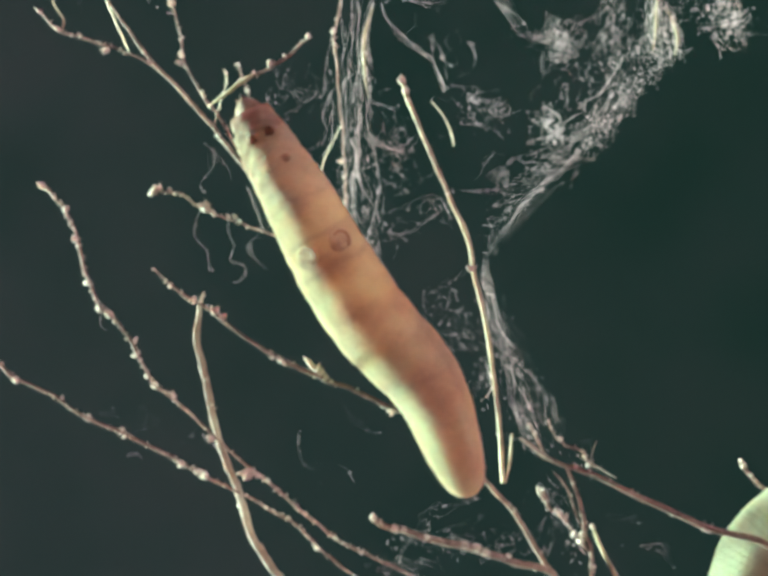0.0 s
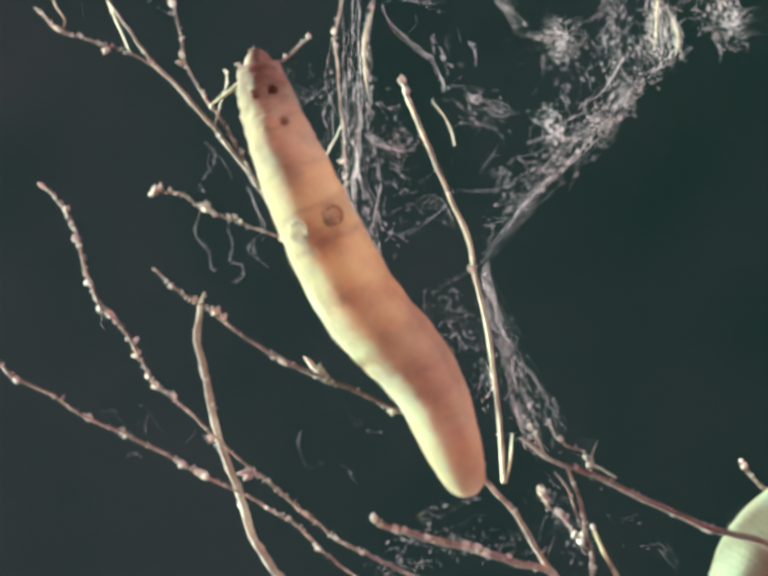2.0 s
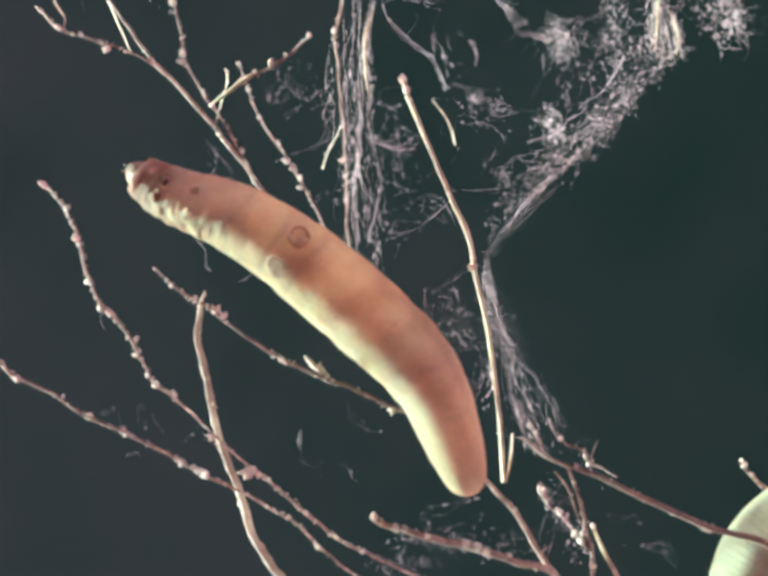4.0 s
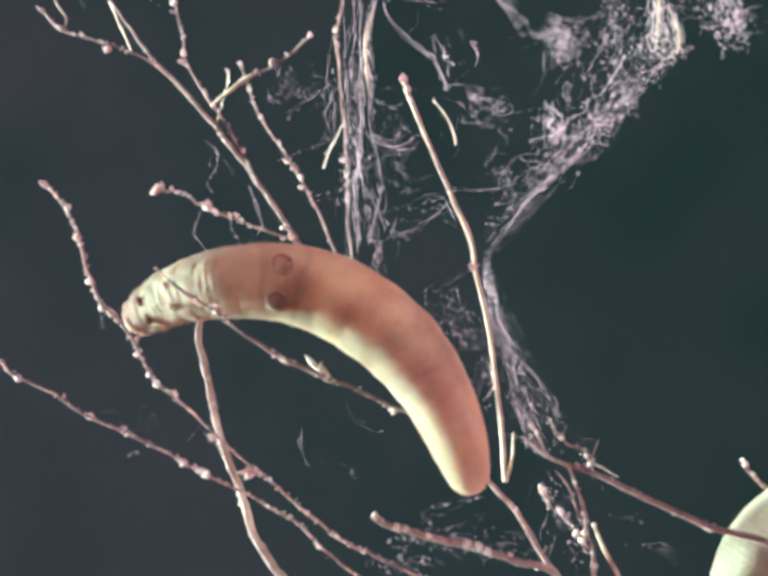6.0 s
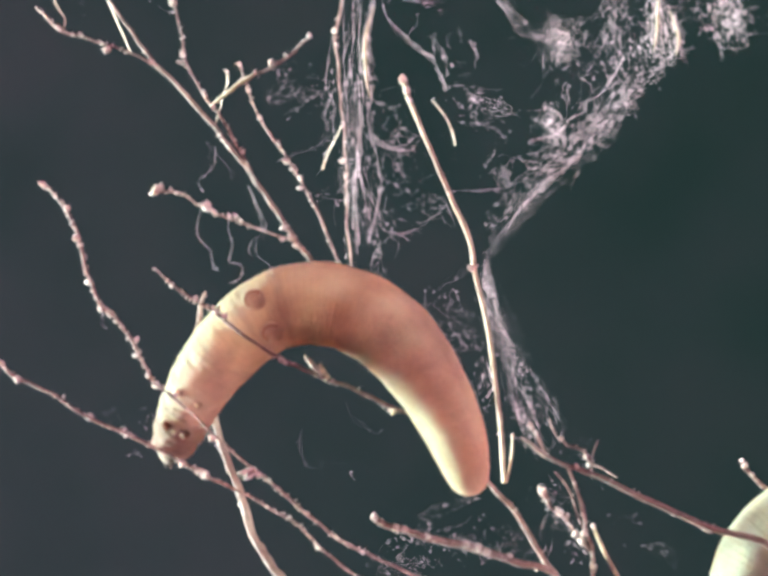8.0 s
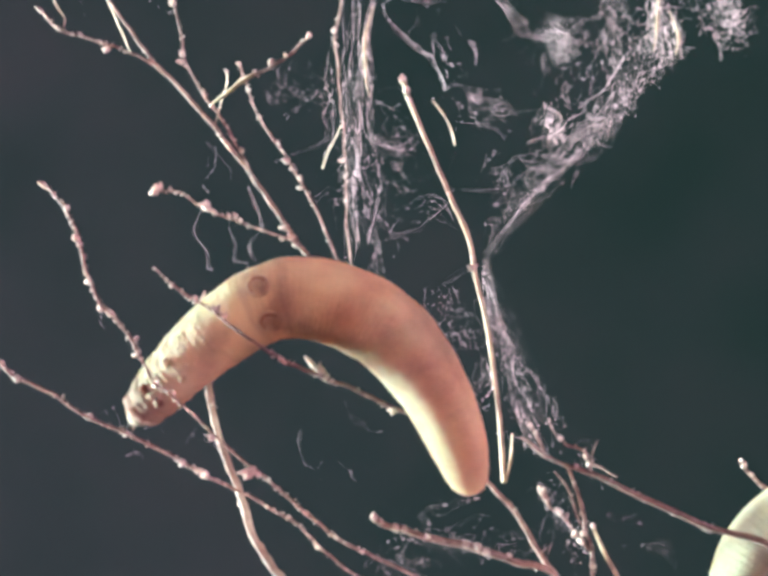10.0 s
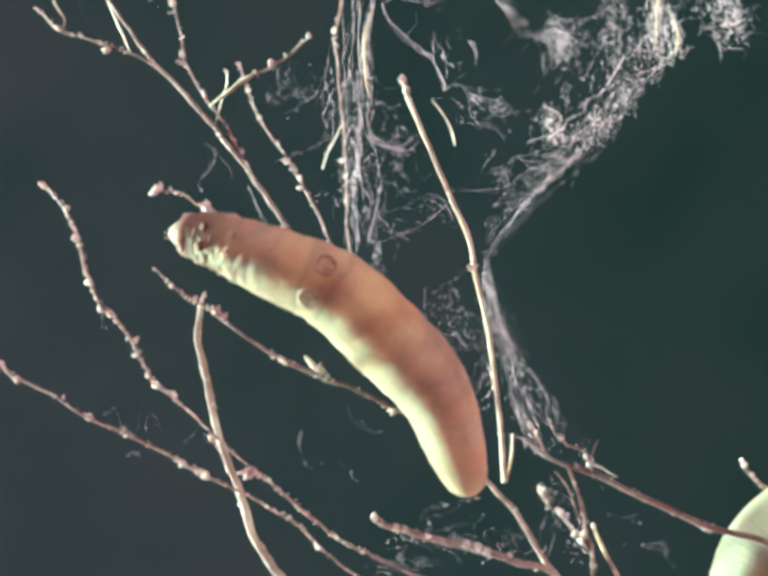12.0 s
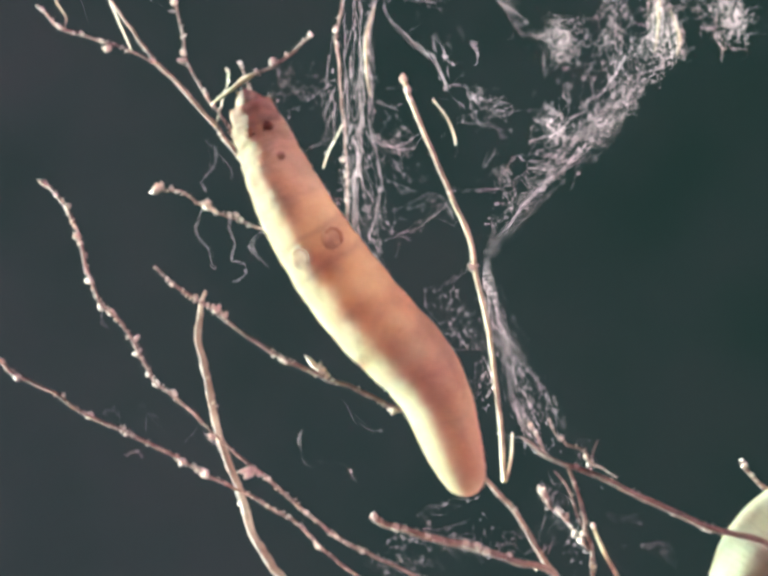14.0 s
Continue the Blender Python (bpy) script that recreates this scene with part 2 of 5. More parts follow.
def tube(line, radii, sides, verts, faces, spin=0.0):
    """Adds a capped tube along the line to the lists."""
    line = np.asarray(line, float)
    tangent = np.gradient(line, axis=0)
    tangent /= np.linalg.norm(tangent, axis=1)[:, None] + 1e-12
    side = np.cross(tangent, (0.13, 0.97, 0.21))
    side /= np.linalg.norm(side, axis=1)[:, None] + 1e-12
    up = np.cross(tangent, side)
    base = len(verts)
    n = len(line)
    ang = spin + np.arange(sides) * 2 * math.pi / sides
    ring = (np.cos(ang)[None, :, None] * side[:, None, :] + np.sin(ang)[None, :, None] * up[:, None, :])
    radii = np.asarray(radii, float)
    if radii.ndim == 1:
        radii = radii[:, None]
    pts = line[:, None, :] + ring * radii[:, :, None]
    verts.extend(pts.reshape(-1, 3).tolist())
    for i in range(n - 1):
        for k in range(sides):
            a = base + i * sides + k
            b = base + i * sides + (k + 1) % sides
            faces.append((a, b, b + sides, a + sides))
    faces.append(tuple(base + k for k in reversed(range(sides))))
    faces.append(tuple(base + (n - 1) * sides + k for k in range(sides)))


def lump(centre, axis, length, width, rng, verts, faces, rough=0.18, rings=5, sides=7):
    """A small pointed, uneven scale or grain along an axis."""
    axis = np.array(axis, float)
    axis /= np.linalg.norm(axis) + 1e-12
    side = np.cross(axis, (0.31, 0.83, 0.47))
    side /= np.linalg.norm(side) + 1e-12
    up = np.cross(axis, side)
    base = len(verts)
    for i in range(rings + 1):
        u = i / rings
        w = width * (math.sin(math.pi * min(1, 0.12 + 0.88 * u ** 0.8)) ** 0.75 + 0.02)
        bend = 0.25 * width * u * u
        for k in range(sides):
            a = 2 * math.pi * k / sides
            g = w * (1 + rough * rng.uniform(-1, 1))
            q = np.array(centre) + axis * (u * length) + side * (math.cos(a) * g + bend) + up * (math.sin(a) * g)
            verts.append(q.tolist())
    for i in range(rings):
        for k in range(sides):
            a = base + i * sides + k
            b = base + i * sides + (k + 1) % sides
            faces.append((a, b, b + sides, a + sides))
    faces.append(tuple(base + k for k in reversed(range(sides))))
    faces.append(tuple(base + rings * sides + k for k in range(sides)))


# ---- the large setting ----
def setting():
    ground = new("ground", mesh_of("ground", [(-60, -60, -0.32), (60, -60, -0.32), (60, 60, -0.32), (-60, 60, -0.32)], [(0, 1, 2, 3)], SOIL, False))
    tagged(ground, "red-brown bare soil under the dry shrub", "ground", kind="structure")
    v = []
    f = []
    for i in range(13):
        a = radians(55 + 70 * i / 12)
        v += [(1.1 * math.cos(a), 1.1 * math.sin(a), -0.33), (1.1 * math.cos(a), 1.1 * math.sin(a), 0.6)]
        if i:
            f.append((2 * i - 2, 2 * i, 2 * i + 1, 2 * i - 1))
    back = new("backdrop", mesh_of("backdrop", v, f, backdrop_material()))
    # unseen pink walls and a roof, added to shape the fill light; a wide opening lets in the sun and some sky
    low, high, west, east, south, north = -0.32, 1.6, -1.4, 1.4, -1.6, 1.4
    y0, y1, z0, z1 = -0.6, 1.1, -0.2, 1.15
    shut = (("bounce_wall_east", [[(east, south, low), (east, north, low), (east, north, high), (east, south, high)]]),
            ("bounce_wall_south", [[(west, south, low), (east, south, low), (east, south, high), (west, south, high)]]),
            ("bounce_wall_north", [[(west, north, low), (east, north, low), (east, north, high), (west, north, high)]]),
            ("bounce_wall_west", [[(west, south, low), (west, y0, low), (west, y0, high), (west, south, high)],
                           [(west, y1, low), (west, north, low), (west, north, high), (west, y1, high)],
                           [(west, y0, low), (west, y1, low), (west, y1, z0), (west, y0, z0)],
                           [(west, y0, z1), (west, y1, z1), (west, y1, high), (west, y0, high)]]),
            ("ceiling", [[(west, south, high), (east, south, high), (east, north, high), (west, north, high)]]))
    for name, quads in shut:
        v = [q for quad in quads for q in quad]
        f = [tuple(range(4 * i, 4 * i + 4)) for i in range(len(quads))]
        ob = new(name, mesh_of(name, v, f, BOUNCE_WALL, False))
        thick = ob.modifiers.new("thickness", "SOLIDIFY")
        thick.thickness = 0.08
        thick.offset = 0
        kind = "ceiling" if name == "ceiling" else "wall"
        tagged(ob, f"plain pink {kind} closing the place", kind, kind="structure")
    tagged(back, "self-glowing backdrop for the dim blue-green out-of-focus distance behind the twigs", "backdrop", kind="structure")


setting()


# ---- twigs ----
def bud_mesh(seed, style):
    """A tuft of small bud scales, one long, pointing up z."""
    rng = random.Random(seed)
    v, f = [], []
    count = {"grain": 1, "bud": 3, "tuft": 5, "fork": 2}[style]
    for i in range(count):
        a = rng.uniform(0, 6.28)
        lean = {"grain": 0.1, "bud": 0.5, "tuft": 0.8, "fork": 0.7}[style]
        ax = (math.cos(a) * lean, math.sin(a) * lean, 1)
        n = rng.uniform(0.7, 1.05)
        wide = {"grain": 0.27, "bud": 0.30, "tuft": 0.25, "fork": 0.15}[style]
        lump((rng.uniform(-0.1, 0.1), rng.uniform(-0.1, 0.1), -0.15), ax, n * rng.uniform(0.7, 1.3), wide * n, rng, v, f, 0.28)
    return mesh_of("bud", v, f, BUD)


BUDS = {k: [bud_mesh(10 * j + i, k) for i in range(4)] for j, k in enumerate(("grain", "bud", "tuft", "fork"))}


def twig(path, mat, label, buds=(), knobs=0.16, seed=0, group="dry twigs round the larva", grains=0.0, name="twig"):
    """A dry twig along a path of (x, y, z, radius) in mm, with buds at (x, y, z, size)."""
    rng = random.Random(seed)
    base = new(name)
    line = spline(path, 0.16)
    origin = Vector(line[-1, :3] * MM)
    base.location = origin
    o = line[-1, :3]
    sides = 9
    v, f = [], []
    rad = np.zeros((len(line), sides))
    for i, row in enumerate(line):
        for k in range(sides):
            a = 2 * math.pi * k / sides
            q = Vector((row[0] * 1.3 + math.cos(a), row[1] * 1.3 + math.sin(a) + seed * 7.7, row[2] * 1.3))
            rad[i, k] = max(0.02, row[3] * float(np.interp(row[3], (0.11, 0.13, 0.2), (0.58, 0.68, 0.82)))) * (1 + knobs * noise.noise(q * 1.2) * 1.7 + knobs * 1.2 * noise.noise(q * 4.1) + knobs * 0.5 * noise.noise(q * 9.3))
    wander = np.array([[noise.noise(Vector((i * 0.15 + c * 31, seed * 3.3, 0))) for c in range(3)] for i in range(len(line))])
    tube((line[:, :3] - o + wander * 0.09 * min(1, knobs / 0.16) ** 2) * MM, rad * MM, sides, v, f)
    part("stem", mesh_of("stem", v, f, mat), base)

    def put(place, out, size, style):
        ob = part("bud", rng.choice(BUDS[style]), base)
        q = Vector(out).to_track_quat("Z", "Y")
        ob.matrix_local = Matrix.LocRotScale((Vector(place) - Vector(o)) * MM, q, Vector((size, size, size)) * MM)

    for b in buds:
        d = line[:, :3] - np.array(b[:3])
        i = int(np.argmin(np.linalg.norm(d, axis=1)))
        out = -d[i]
        size = b[3] if len(b) > 3 else 0.4
        if np.linalg.norm(out) < 0.08:
            out = np.array((rng.uniform(-1, 1), -0.6, rng.uniform(-1, 1)))
        tip = line[max(0, i - 2), :3] - line[min(len(line) - 1, i + 2), :3]
        out = out / np.linalg.norm(out) + 0.6 * tip / (np.linalg.norm(tip) + 1e-9)
        start = line[i, :3] + (np.array(b[:3]) - line[i, :3]) * 0.25
        put(start, out, size, "fork" if size > 0.9 else "tuft" if size > 0.62 else "bud")
    # small grains, most of them close to a bud
    knots = [int(np.argmin(np.linalg.norm(line[:, :3] - np.array(b[:3]), axis=1))) for b in buds]
    for _ in range(int(grains * len(line) * 0.75)):
        i = rng.randrange(len(line))
        if knots and rng.random() < 0.65:
            i = min(len(line) - 1, max(0, rng.choice(knots) + round(rng.gauss(0, 3))))
        a = rng.uniform(0, 6.28)
        out = np.array((math.cos(a), -0.3 + 0.5 * math.sin(2 * a), math.sin(a)))
        put(line[i, :3] + out * line[i, 3] * 0.7, out, rng.uniform(0.05, 0.16), "grain")
    tagged(base, label, "twig", group)
    return base


def twigs():
    red = "knobbly red-brown dry twig with small pale buds"
    twig([(-10.72, 4, 20.35, 0.09), (-10.56, 3.79, 18.62, 0.11), (-9.89, 3.57, 16.78, 0.12), (-9.19, 3.36, 15.08, 0.14), (-7.96, 3.18, 12.85, 0.15), (-6.66, 3.1, 10.44, 0.15), (-5.63, 3.02, 8.08, 0.16), (-4.64, 2.94, 5.54, 0.17), (-3.79, 2.89, 3.31, 0.17), (-2.45, 2.86, 0.29, 0.18), (-1.09, 2.83, -2.87, 0.18), (0.77, 2.81, -7.22, 0.18), (2.95, 2.8, -11.38, 0.18), (3.95, 2.8, -13.32, 0.18), (4.85, 2.8, -16.15, 0.19), (6.97, 2.8, -22.18, 0.2)],
         TAN, "long pale-tan dry twig running behind the larva", [(-9.19, 2.7, 14.61, 0.45), (-4.53, 2.7, 4.29, 0.35), (-4.29, 2.7, 3.64, 0.4), (-3.96, 2.7, 3.34, 0.4), (-6.58, 2.7, 10.02, 0.25), (4.12, 2.7, -13.13, 0.3), (4.43, 2.7, -15.62, 0.3)], seed=1, grains=0.5)
    twig([(-14.44, 3.6, 19.22, 0.09), (-14.02, 3.48, 18.6, 0.11), (-13.43, 3.36, 17.57, 0.11), (-11.65, 3.24, 16.48, 0.1), (-10.01, 3.12, 15.37, 0.09), (-9.14, 3, 14.6, 0.1)], BARK, red,
         [(-14.05, 3.1, 18.85, 0.4), (-13.31, 3.1, 17.81, 0.45), (-12.19, 3.1, 17.21, 0.35), (-11.43, 3.1, 15.51, 0.5), (-12.81, 3.1, 17.09, 0.25)], seed=2, grains=1.2)
    twig([(-10.55, 3.4, 19.08, 0.05), (-10.55, 3.33, 18.38, 0.07), (-10.44, 3.25, 17.66, 0.08), (-10.17, 3.17, 16.1, 0.07), (-10.04, 3.1, 15.46, 0.05)], STRAW, "thin pale dry twiglet beside a longer twig", seed=3)
    twig([(-13.37, 3.3, 20.03, 0.06), (-13.38, 3.23, 19.07, 0.08), (-13.05, 3.17, 18.16, 0.08), (-13.25, 3.1, 17.52, 0.08)], STRAW, "short pale twiglet forking from a red-brown twig", seed=4)
    twig([(-7.24, 3.4, 18.79, 0.1), (-7.26, 3.33, 17.7, 0.1), (-7.19, 3.27, 15.78, 0.1), (-7.4, 3.2, 14.47, 0.1), (-7.07, 3.13, 13.16, 0.1), (-6.58, 3.07, 11.82, 0.11), (-6.21, 3, 10.91, 0.11), (-5.89, 2.93, 9.69, 0.1), (-5.54, 2.87, 8.58, 0.1), (-5.14, 2.8, 6.73, 0.1)], BARK, red,
         [(-7.25, 2.9, 17.47, 0.5), (-7.42, 2.9, 14.63, 0.4), (-7.61, 2.9, 14.28, 0.45), (-6.83, 2.9, 15.48, 0.2), (-6.61, 2.9, 12.47, 0.3), (-6.35, 2.9, 11.6, 0.3), (-5.88, 2.9, 10.22, 0.25), (-5.56, 2.9, 8.85, 0.3)], seed=5, grains=1.0)
    twig([(-0.59, -0.2, 13.3, 0.12), (-1.55, 0.42, 12.91, 0.12), (-2.72, 1.04, 12.58, 0.11), (-3.88, 1.66, 12.39, 0.1), (-4.6, 2.0, 12.2, 0.08)], PINK_BARK, "pinkish broken twig end lying across other twigs",
         [(-0.59, -0.2, 13.3, 0.4), (-2.08, 0.5, 12.87, 0.25), (-2.91, 1.2, 12.94, 0.45), (-3.91, 1.9, 12.89, 0.3), (-4.64, 2.6, 12.93, 0.35)], seed=6, grains=0.9)
    twig([(-3.81, 1.5, 12.48, 0.09), (-4.43, 1.75, 12.33, 0.17), (-5.34, 2.1, 12.03, 0.16), (-6.08, 2.4, 11.78, 0.13), (-6.63, 2.6, 11.58, 0.06)], STRAW, "bright straw-coloured splinter lying across other twigs", seed=30, knobs=0.12)
    twig([(-5.35, 3.2, 13.36, 0.05), (-5.39, 3.13, 12.74, 0.06), (-6.06, 3.07, 11.55, 0.06), (-6.65, 3, 10.43, 0.08)], STRAW, "thin pale upright twiglet with tiny buds",
         [(-5.31, 3, 13.21, 0.2), (-5.74, 3, 12.14, 0.2)], seed=7, grains=0.8)
    twig([(-4.62, 3.4, 13.59, 0.09), (-4.48, 3.34, 12.28, 0.09), (-4.24, 3.29, 10.51, 0.1), (-3.43, 3.23, 8.3, 0.11), (-2.86, 3.17, 6.27, 0.12), (-2.37, 3.11, 4.44, 0.12), (-2.08, 3.06, 2.13, 0.12), (-1.51, 3, -1.83, 0.12)], BARK, red,
         [(-4.52, 3, 13.39, 0.35), (-4.44, 3, 11.95, 0.3), (-4.18, 3, 10.4, 0.35), (-3.41, 3, 8.87, 0.23), (-3.45, 3, 7.75, 0.5), (-2.66, 3, 6.8, 0.4), (-3.07, 3, 6.23, 0.35), (-3.41, 3, 7.25, 0.25)], seed=8, grains=1.2)
    twig([(2.05, 3.8, 16.84, 0.1), (1.6, 3.72, 15.58, 0.1), (0.83, 3.65, 13.99, 0.1), (0.52, 3.58, 12.29, 0.1), (0.12, 3.5, 9.94, 0.1), (-0.18, 3.42, 7.84, 0.09), (-0.72, 3.35, 5.26, 0.09), (-1.27, 3.28, 2.69, 0.09), (-1.7, 3.2, -1.52, 0.09)], TAN, "slender upright pinkish-tan stem wrapped in silk",
         [(0.7, 3.6, 14.01, 0.4), (0.62, 3.6, 13.35, 0.3), (-0.69, 3.6, 6.36, 0.35), (-0.76, 3.6, 7.19, 0.35), (-0.91, 3.6, 5.05, 0.3), (-0.13, 3.6, 8.93, 0.25)], seed=9, grains=0.6)
    twig([(3.11, 2.9, 14.62, 0.05), (2.44, 2.9, 13.57, 0.12), (2.05, 2.9, 12.33, 0.14), (1.84, 2.9, 11.04, 0.1), (1.76, 2.9, 9.98, 0.04)], STRAW, "frayed yellow fibre hanging among silk threads", seed=29, knobs=0.3)
    twig([(17.7, 1.7, 11.48, 0.06), (17.44, 1.7, 10.65, 0.13), (17.11, 1.7, 9.62, 0.12), (16.72, 1.7, 8.61, 0.04)], STRAW, "pale yellow-green blade caught in the web", seed=34, knobs=0.3)
    twig([(17.96, 1.6, 10.5, 0.04), (18.11, 1.6, 9.62, 0.1), (18.06, 1.6, 8.79, 0.12), (17.74, 1.6, 8.13, 0.05)], STRAW, "frayed yellow-green scrap caught in the web", seed=35, knobs=0.4)
    twig([(-1.61, 3.3, 6.97, 0.08), (-1.24, 3.37, 7.61, 0.07), (-0.71, 3.43, 8.24, 0.06), (-0.08, 3.5, 9.01, 0.06)], STRAW, "short pale stick hanging beside an upright stem", seed=10)
    twig([(3.58, 0.6, 10.28, 0.17), (3.6, 0.7, 9.33, 0.17), (3.87, 0.8, 7.58, 0.16), (4.19, 0.9, 5.69, 0.16), (4.5, 1, 3.79, 0.16), (4.81, 1.12, 2.28, 0.17), (4.93, 1.25, 0.95, 0.16), (4.79, 1.38, -0.59, 0.16), (4.82, 1.5, -2.44, 0.16), (4.64, 1.47, -4.63, 0.16), (4.41, 1.45, -6.68, 0.16), (4.14, 1.43, -8.71, 0.16), (3.64, 1.4, -11.35, 0.17)],
         STRAW, "smooth straw-coloured dead stem with a frayed tip", [(3.56, 0.6, 10.11, 0.55), (3.64, 0.6, 9.49, 0.5), (3.66, 0.6, 9.04, 0.4), (4.44, 0.6, 3.83, 0.25), (4.4, 0.6, -0.16, 0.4), (4.23, 0.6, -0.12, 0.35)], knobs=0.10, seed=11, grains=0.15)
    twig([(4.89, 2, 8.99, 0.05), (5.23, 2.13, 8.1, 0.07), (5.5, 2.27, 7.09, 0.08), (5.49, 2.4, 6.42, 0.06)], STRAW, "short curled pale fibre caught in the silk", seed=12)
    twig([(-10.33, 2.2, 7.84, 0.1), (-9.16, 2.32, 7.48, 0.09), (-8.25, 2.43, 6.41, 0.09), (-7, 2.55, 5.57, 0.09), (-5.65, 2.67, 4.62, 0.09), (-4.28, 2.78, 3.7, 0.09), (-3.69, 2.9, 3.07, 0.1)], BARK, red,
         [(-10.41, 2.3, 7.82, 0.55), (-10.1, 2.3, 8.19, 0.5), (-9.61, 2.3, 7.83, 0.35), (-9.44, 2.3, 7.41, 0.3), (-7.94, 2.3, 6.51, 0.75), (-7.68, 2.3, 6.17, 0.45), (-6.82, 2.3, 5.86, 0.35), (-6.35, 2.3, 5.95, 0.4), (-6.2, 2.3, 5.49, 0.3), (-4.58, 2.3, 3.64, 0.35)], seed=13, grains=1.2)
    twig([(-15.03, -2.2, 9.13, 0.11), (-14.3, -2.53, 7.73, 0.12), (-13.89, -2.87, 6.08, 0.12), (-13.8, -3.2, 4.13, 0.12), (-13.5, -3.4, 2.53, 0.12), (-13.01, -3.4, 1.73, 0.12), (-12.41, -3.4, 0.23, 0.12), (-11.95, -3.4, -1.6, 0.11), (-11.38, -3.22, -2.42, 0.11), (-10.42, -3, -3.86, 0.11), (-9.76, -2.78, -5.03, 0.11), (-8.88, -2.57, -6.39, 0.11), (-7.59, -2.4, -8.1, 0.12), (-6.28, -2.23, -10, 0.12), (-5.01, -2.07, -11.67, 0.12), (-3.15, -1.83, -13.26, 0.12), (-1.91, -1.56, -14.33, 0.12), (1.27, -1.28, -16.8, 0.12), (6.63, -1, -20.87, 0.12)], BARK, red,
         [(-14.82, -3, 9.12, 0.55), (-14.58, -3, 8.32, 0.3), (-13.95, -3, 7.67, 0.35), (-14.02, -3, 5.91, 0.45), (-13.89, -3, 5.63, 0.3), (-13.88, -3, 3.71, 0.45), (-13.7, -3, 3.56, 0.25), (-13.74, -3, 2.19, 0.55), (-13.22, -3, 1.89, 0.5), (-12.16, -3, 0.52, 0.4), (-12.68, -3, -0.29, 0.35), (-12.28, -3, -1.42, 0.45), (-11.87, -3, -1.97, 0.4), (-11.05, -3, -2.62, 0.4), (-10.09, -3, -5.29, 0.45), (-8.44, -3, -7.26, 0.7), (-8.13, -3, -7.51, 0.45), (-6.2, -3, -9.84, 0.4), (-5.14, -3, -11.33, 0.3), (-4.04, -3, -12.34, 0.35), (-7.28, -3, -7.55, 0.2)], seed=14, grains=1.4)
    twig([(-20.42, -2.6, 2.02, 0.12), (-19.12, -2.8, 1.01, 0.12), (-18.34, -3, -0.03, 0.12), (-17.04, -3.2, -0.96, 0.12), (-15.47, -3.23, -2.57, 0.12), (-13.85, -3.09, -3.85, 0.12), (-12.05, -2.94, -5.43, 0.12), (-10.48, -2.8, -6.95, 0.12), (-9.28, -2.57, -7.98, 0.11), (-7.89, -2.34, -9.28, 0.11), (-6.74, -2.11, -10.6, 0.11), (-6.08, -1.91, -11.93, 0.11), (-4.74, -1.74, -13.58, 0.12), (-1.28, -1.57, -16.85, 0.12), (6.35, -1.4, -20.69, 0.12)], BARK, red,
         [(-18.93, -3, 0.93, 0.5), (-18.39, -3, -0.05, 0.55), (-16.27, -3, -1.24, 0.3), (-15.49, -3, -2.66, 0.55), (-15.67, -3, -2.79, 0.3), (-13.84, -3, -3.55, 0.3), (-13.84, -3, -3.94, 0.35), (-11.53, -3, -5.92, 0.5), (-11.78, -3, -6.15, 0.3), (-10.65, -3, -6.75, 0.6), (-10.97, -3, -6.55, 0.35), (-6.18, -3, -11.76, 0.35), (-8.16, -3, -9.1, 0.25), (-6.94, -3, -9.65, 0.2)], seed=15, grains=1.0)
    twig([(-9.58, 5.4, 2.17, 0.12), (-10.13, 5.2, 1.08, 0.17), (-10.55, 5, -0.19, 0.22), (-10.56, 4.8, -2.11, 0.23), (-10.55, 4.27, -3.99, 0.23), (-10.51, 3.73, -5.86, 0.23), (-10.19, 3.2, -7.76, 0.23), (-9.95, 2.33, -9.03, 0.24), (-9.74, 1.47, -10.65, 0.25), (-9.22, 0.6, -12.05, 0.27), (-8.63, 0.07, -13.01, 0.25), (-6.51, -0.47, -15.44, 0.25), (-3.44, -1, -15.44, 0.25)], PALE_WOOD, "thick pinkish-tan upright dead stem with scaly bark",
         [(-10.25, 4.8, 0.02, 0.25), (-10.44, 4.2, -2.38, 0.25), (-10.18, 3.6, -3.75, 0.3), (-10.35, 3, -9.58, 0.35)], knobs=0.22, seed=16, grains=0.5)
    twig([(-10.73, -2.4, 3.75, 0.08), (-9.71, -2.5, 2.25, 0.11), (-8.54, -2.4, 1.04, 0.12), (-7.24, -2.2, -0.62, 0.13), (-5.7, -1.6, -2.27, 0.13), (-4.14, 0.6, -3.7, 0.15), (-2.44, 2.2, -5.08, 0.15), (-1.13, 2.6, -6.24, 0.15), (0.72, 2.8, -7.42, 0.15)], DARK_SHADED_BARK, "thin dark-brown dry twig, shade put into its colour, with a forked pale bud",
         [(-10.21, -2.5, 2.45, 0.3), (-9.08, -2.5, 1.77, 0.3), (-8.18, -2.5, 0.96, 0.5), (-7.82, -2.5, 0.63, 0.4), (-8.47, -2.5, 1.28, 0.25)] + [(-5.75, -1.9, -2.37, 0.4), (-5.49, -1.9, -2.54, 0.3), (-6.12, -1.9, -2.03, 0.25)]
         + [(-4.10, 0.5, -2.60, 1.0), (-3.80, 0.5, -3.05, 0.6), (-3.64, 0.5, -3.76, 0.4), (-3.47, 0.5, -4.12, 0.25)] + [(-1.07, 2.6, -6.53, 0.5)], seed=17, grains=1.2)
